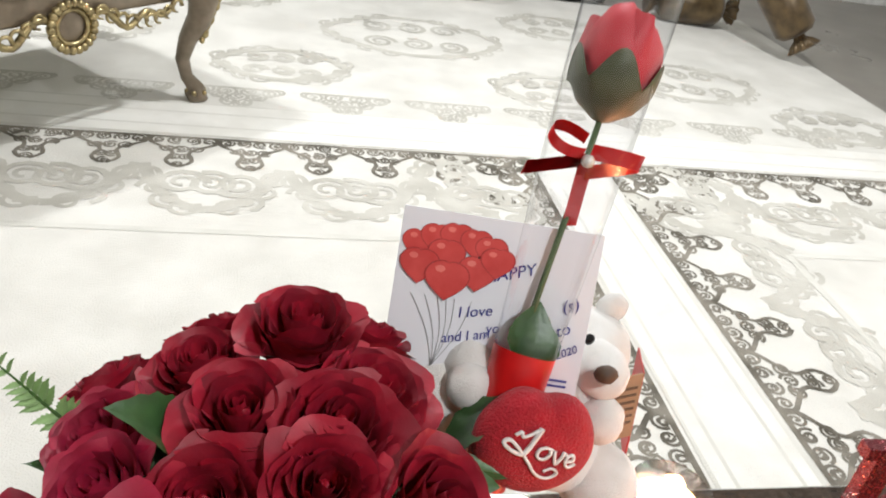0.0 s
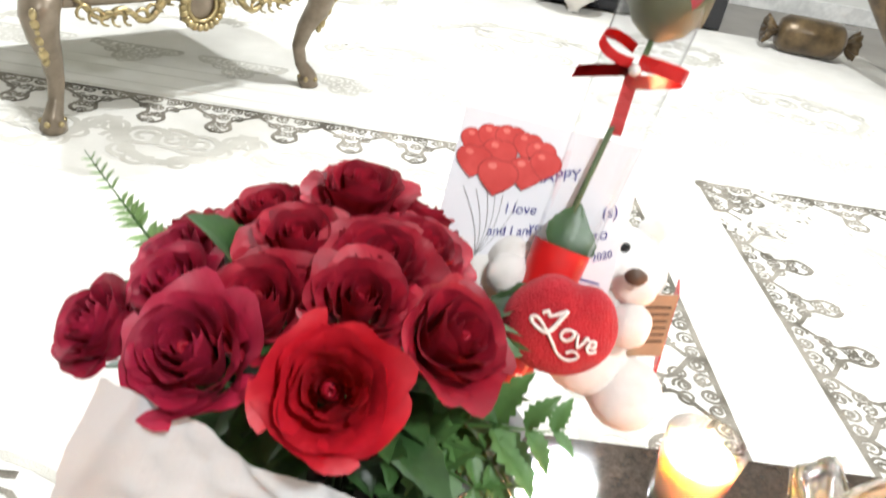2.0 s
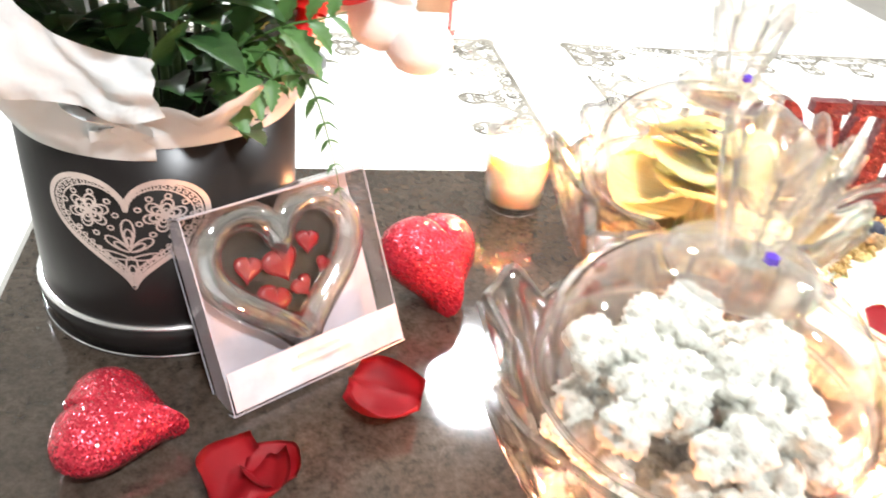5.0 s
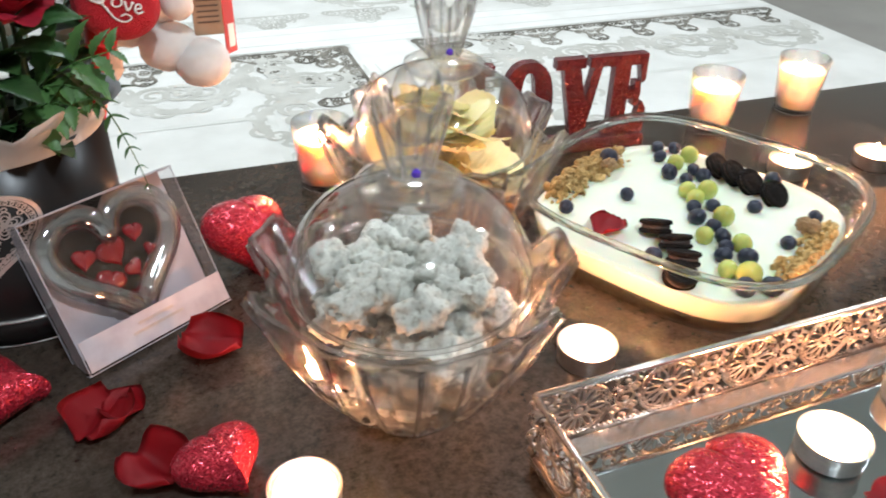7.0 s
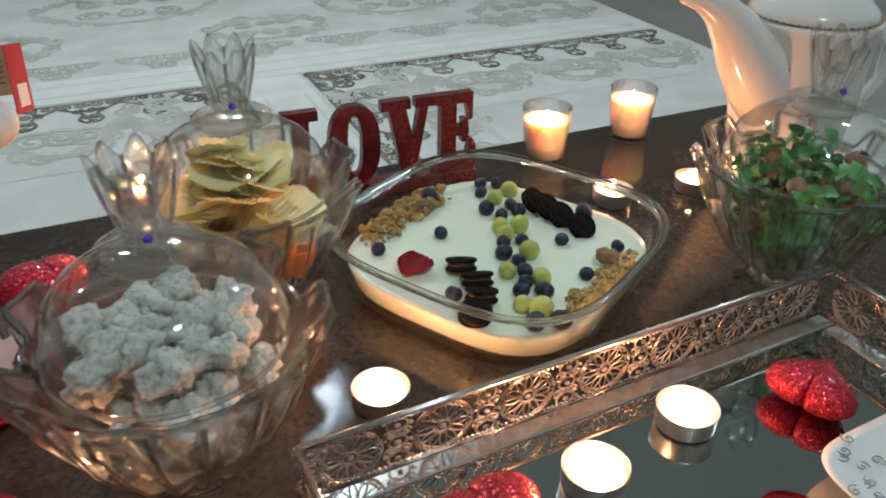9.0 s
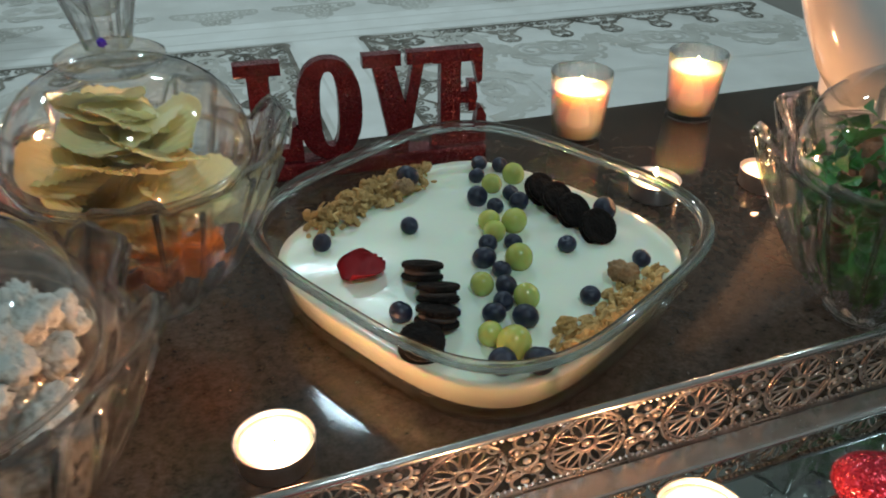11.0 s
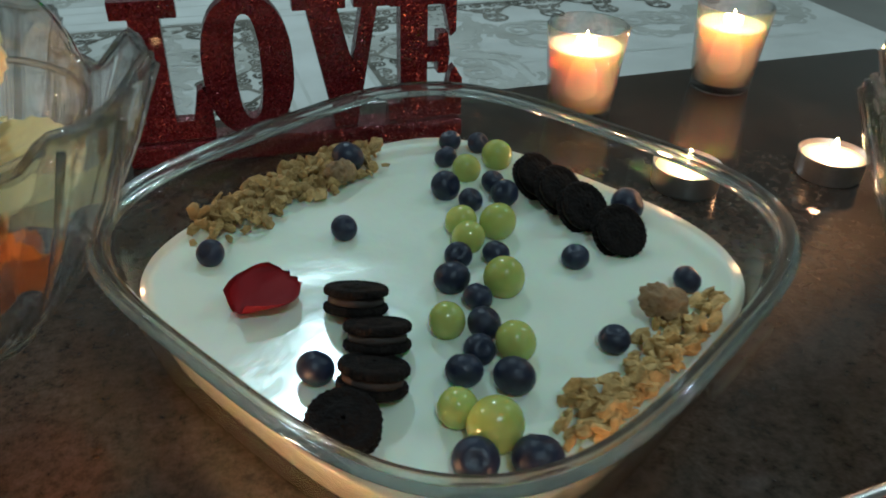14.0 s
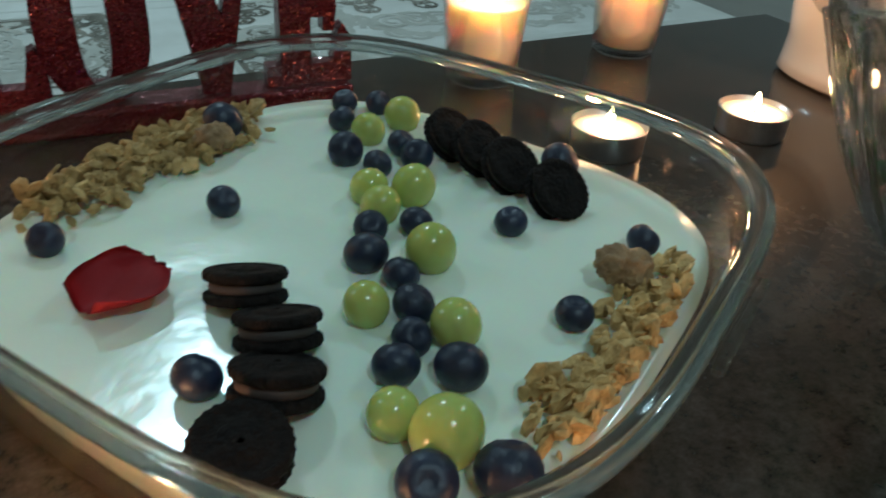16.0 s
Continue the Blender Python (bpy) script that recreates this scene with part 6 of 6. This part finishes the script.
# ---- LOVE sign ----
sign = thing("love_sign", "dark red glitter letters on a base behind the dish", "sign")
sign.matrix_world = pose(0.414, 0.932, T, 0, 0, -3.2)
part("base", box(-0.002, -0.016, 0.0, 0.263, 0.012, 0.018, 0.0025), M_SIGN, sign, smooth=False)
LH = 0.126


def slab(bm, x0, x1, z0, z1, k=0):
    return prism([(x0, z0), (x1, z0), (x1, z1), (x0, z1)], -0.0075 + 0.0002 * k, 0.0065 - 0.0002 * k, bm)


def letter(name, build, x):
    bm = bmesh.new()
    build(bm)
    part(name, bm, M_SIGN, sign, at=(x, 0, 0), smooth=False)


def let_l(b):
    slab(b, 0.012, 0.034, 0.0182, LH - 0.001)
    slab(b, 0.0, 0.046, LH - 0.013, LH, 1)
    slab(b, 0.002, 0.062, 0.0184, 0.033, 2)
    prism([(0.047, 0.033), (0.062, 0.033), (0.062, 0.050), (0.056, 0.058), (0.052, 0.056), (0.050, 0.046)], -0.0071, 0.0061, b)


def let_o(b):
    n = 40
    outer = [(0.034 + 0.034 * math.copysign(abs(math.cos(a)) ** 0.85, math.cos(a)), 0.072 + 0.0545 * math.copysign(abs(math.sin(a)) ** 0.85, math.sin(a))) for a in [2 * math.pi * i / n for i in range(n)]]
    inner = [(0.034 + 0.0095 * math.copysign(abs(math.cos(a)) ** 0.8, math.cos(a)), 0.072 + 0.041 * math.copysign(abs(math.sin(a)) ** 0.8, math.sin(a))) for a in [2 * math.pi * i / n for i in range(n)]]
    grid_faces(b, [[(x, y, z) for x, z in c] for c, y in ((outer, -0.0075), (outer, 0.0065), (inner, 0.0065), (inner, -0.0075), (outer, -0.0075))])


def let_v(b):
    prism([(0.008, LH - 0.002), (0.031, LH - 0.002), (0.047, 0.055), (0.042, 0.0182), (0.028, 0.0182)], -0.0075, 0.0065, b)
    prism([(0.054, LH - 0.002), (0.066, LH - 0.002), (0.046, 0.0182), (0.034, 0.0182)], -0.0073, 0.0063, b)
    slab(b, 0.0, 0.040, LH - 0.013, LH, 2)
    slab(b, 0.046, 0.074, LH - 0.013, LH, 3)


def let_e(b):
    slab(b, 0.010, 0.032, 0.0182, LH - 0.001)
    slab(b, 0.002, 0.055, LH - 0.014, LH, 1)
    prism([(0.042, LH - 0.001), (0.0555, LH - 0.001), (0.0555, LH - 0.036), (0.051, LH - 0.04), (0.048, LH - 0.026)], -0.0071, 0.0061, b)
    slab(b, 0.030, 0.044, 0.066, 0.079, 2)
    prism([(0.041, 0.056), (0.049, 0.056), (0.051, 0.0725), (0.049, 0.089), (0.041, 0.089)], -0.0069, 0.0059, b)
    slab(b, 0.0, 0.062, 0.0184, 0.033, 3)
    prism([(0.048, 0.033), (0.062, 0.033), (0.062, 0.05), (0.056, 0.060), (0.052, 0.056)], -0.0067, 0.0057, b)


letter("letter_l", let_l, 0.002)
letter("letter_o", let_o, 0.060)
letter("letter_v", let_v, 0.130)
letter("letter_e", let_e, 0.202)

# ---- filigree mirror tray ----
tray = thing("mirror_tray", "antique silver filigree tray with a mirror floor", "tray")
tray.matrix_world = pose(0.293, 0.438, T, 0, 0, 2.2)
TW, TD, TH = 0.552, 0.285, 0.069
part("base", box(0.0, -TD, 0.002, TW, 0.0, 0.0125, 0.002), M_TRAY_RIM, tray, smooth=False)
part("mirror", box(0.022, -TD + 0.022, 0.0128, TW - 0.022, -0.022, 0.0168), M_MIRROR, tray, "flat mirror floor", smooth=False)
part("inner_trim", box(0.004, -0.022, 0.0128, TW - 0.004, -0.0025, 0.0185, 0.002), M_TRAY_RIM, tray, "dull metal trim", smooth=False)
part("inner_trim", box(0.0025, -TD + 0.004, 0.0128, 0.0215, -0.023, 0.0185, 0.002), M_TRAY_RIM, tray, "dull metal trim", smooth=False)
part("inner_trim", box(TW - 0.0215, -TD + 0.004, 0.0128, TW - 0.0025, -0.023, 0.0185, 0.002), M_TRAY_RIM, tray, "dull metal trim", smooth=False)
for (ax, ay), (bx, by) in (((0, 0), (TW, 0)), ((TW, 0), (TW, -TD)), ((TW, -TD), (0, -TD)), ((0, -TD), (0, 0))):
    part("top_rim", sweep([(ax + (bx - ax) * q, ay + (by - ay) * q, TH) for q in (0, 0.25, 0.5, 0.75, 1)], 0.0028, 8), M_TRAY_RIM, tray, "bright metal rim")
    part("lower_rim", sweep([(ax + (bx - ax) * q, ay + (by - ay) * q, 0.0165) for q in (0, 0.25, 0.5, 0.75, 1)], 0.0026, 6), M_BRONZE, tray)


def ring_xz(bm, cx, cz, r, t, seg=22, y=0.0):
    sweep([(cx + r * math.cos(2 * math.pi * i / seg), y, cz + r * math.sin(2 * math.pi * i / seg)) for i in range(seg)], t, 5, bm, closed=True)


def medallion_mesh():
    bm = bmesh.new()
    ring_xz(bm, 0, 0, 0.0225, 0.0013, 26)
    ring_xz(bm, 0, 0, 0.0195, 0.0007, 26)
    ring_xz(bm, 0, 0, 0.0055, 0.001, 14)
    ball(0.003, 1, Matrix.Diagonal((1, 0.6, 1, 1)), bm)
    for k in range(12):
        a = k * math.pi / 6
        pts = []
        for i in range(11):
            t = 2 * math.pi * i / 11
            px, pz = 0.0128 + 0.0066 * math.cos(t), 0.0026 * math.sin(t)
            pts.append((px * math.cos(a) - pz * math.sin(a), 0, px * math.sin(a) + pz * math.cos(a)))
        sweep(pts, 0.0007, 4, bm, closed=True)
    for k in range(26):
        a = k * 2 * math.pi / 26
        ball(0.0011, 0, Matrix.Translation((0.021 * math.cos(a), -0.001, 0.021 * math.sin(a))), bm)
    return mesh_of("medallion", bm, M_BRONZE)


def link_mesh():
    bm = bmesh.new()
    for sx, sz, r in ((0, 0.0, 0.0055), (0, 0.0155, 0.006), (0, -0.0155, 0.006), (-0.0045, 0.0085, 0.0032), (0.0045, 0.0085, 0.0032), (-0.0045, -0.0085, 0.0032), (0.0045, -0.0085, 0.0032)):
        ring_xz(bm, sx, sz, r, 0.0008, 12)
        ball(0.002, 1, Matrix.Translation((sx, -0.0008, sz)), bm)
    for q in range(9):
        ball(0.0016, 0, Matrix.Translation((0.0085 * math.sin(q * 2.1), -0.001, -0.021 + 0.0052 * q)), bm)
    return mesh_of("filigree_link", bm, M_BRONZE)


MED, LINK = medallion_mesh(), link_mesh()
for (ox, oy, rot, length) in ((0, 0, 0, TW), (0, -TD, 90, TD), (TW, -TD, 90, TD), (0, -TD, 0, TW)):
    n = round(length / 0.08)
    step = length / n
    for k in range(n):
        base = pose(ox, oy, 0.0425, 0, 0, rot)
        part("medallion", MED, None, tray, at=base @ Matrix.Translation((step * (k + 0.5), 0, 0)) @ Matrix.Diagonal((1.16, 1, 1.08, 1)))
        part("filigree_link", LINK, None, tray, at=base @ Matrix.Translation((step * k + (0.009 if k == 0 else 0), 0, 0)) @ Matrix.Diagonal((1.5, 1, 1.1, 1)))

beads = bmesh.new()
for (ox, oy, rot, length) in ((0, 0, 0, TW), (0, -TD, 90, TD), (TW, -TD, 90, TD), (0, -TD, 0, TW)):
    for k in range(int(length / 0.0046)):
        for zz in (0.0655, 0.0205):
            ball(0.0017, 0, pose(ox, oy, zz, 0, 0, rot) @ Matrix.Translation((0.003 + 0.0046 * k, -0.0006, 0)), beads)
part("beading", beads, M_BRONZE, tray, "rows of tiny beads", smooth=False)["kind"] = "stuff"

# ---- porcelain ----
pot2 = thing("teapot", "white porcelain teapot with gilded flowers and a domed lid", "teapot", (1.128, 0.80, T))


def soft_square(a, z, n=2.6, seg=64):
    return squircle(a, z, n, seg)


bm = bmesh.new()
grid_faces(bm, [soft_square(a, z) for a, z in ((0.02, 0.001), (0.070, 0.001), (0.077, 0.006), (0.075, 0.016), (0.074, 0.035), (0.079, 0.08), (0.081, 0.13), (0.080, 0.17), (0.083, 0.195), (0.087, 0.205), (0.084, 0.21), (0.02, 0.205))], True, True, True)
part("body", bm, M_PORC, pot2)
sp = [(-0.040, 0.0, 0.11), (-0.075, 0.0, 0.135), (-0.108, 0.0, 0.170), (-0.138, 0.0, 0.205), (-0.168, 0.0, 0.232), (-0.200, 0.0, 0.248), (-0.228, 0.0, 0.254)]
part("spout", sweep(sp, lambda t: 0.052 * (1 - t) ** 1.3 + 0.010, 20), M_PORC, pot2, "curved porcelain spout")
lid2 = part("lid", lathe([(0.084, 0.2115), (0.086, 0.214), (0.08, 0.224), (0.06, 0.243), (0.03, 0.256), (0.001, 0.26)], 48), M_PORC, pot2, "white domed lid")
part("lid_knob", ball(0.014, 3, Matrix.Translation((0, 0, 0.272))), M_PORC, lid2)
for k in range(56):
    a = 2 * math.pi * k / 56
    part("gilt_dot", ball(0.0022, 1, Matrix.LocRotScale((0.0863 * math.cos(a), 0.0863 * math.sin(a), 0.2125), None, (1.6, 1.6, 0.6))), M_GOLD, lid2)
part("handle", sweep([(0.070, 0, 0.18), (0.105, -0.02, 0.19), (0.135, -0.03, 0.16), (0.135, -0.03, 0.11), (0.11, -0.02, 0.07), (0.08, 0, 0.05)], 0.009, 12), M_PORC, pot2, "curved porcelain handle")
q = random.Random(9)
for k in range(34):
    a, h = D(-118) + q.gauss(0, 0.22), 0.155 + q.gauss(0, 0.014)
    part("gilt_petal", ball(q.uniform(0.0028, 0.005), 1, Matrix.LocRotScale((0.083 * math.cos(a), 0.083 * math.sin(a), h), None, (1, 1, 0.8))), M_GOLD, pot2, "gilded relief flower")
for a, h in ((-125, 0.125), (-108, 0.12), (-130, 0.108), (-100, 0.13)):
    part("gilt_petal", ball(0.003, 1, Matrix.Translation((0.084 * math.cos(D(a)), 0.084 * math.sin(D(a)), h))), M_GOLD, pot2)

sauc = thing("porcelain_plate", "white square porcelain plate with grey flower print", "plate")
sauc.matrix_world = pose(0.730, 0.231, TRAY_Z, 0, 0, 3)
bm = bmesh.new()
grid_faces(bm, [squircle(a, z, 4.5, 64) for a, z in ((0.01, 0.001), (0.035, 0.001), (0.04, 0.004), (0.065, 0.016), (0.076, 0.022), (0.077, 0.024), (0.07, 0.0225), (0.045, 0.011), (0.01, 0.009))], True, True, True)
part("plate_body", bm, M_PORC, sauc)
orn = bmesh.new()
for k in range(16):
    a = q.uniform(1.9, 3.2)
    r = q.uniform(0.052, 0.078)
    x, y = r * math.cos(a), r * math.sin(a)
    w = max(abs(x), abs(y))
    z = 0.0118 + max(0, (w - 0.045)) * 0.46 + 0.0012
    sweep([(x + 0.006 * (1 - s) * math.cos(s * 9 + k), y + 0.006 * (1 - s) * math.sin(s * 9 + k), z) for s in [i / 12 for i in range(13)]], 0.0006, 4, orn)
part("flower_print", orn, M_ORNAMENT, sauc, "grey scroll flower print")["kind"] = "stuff"
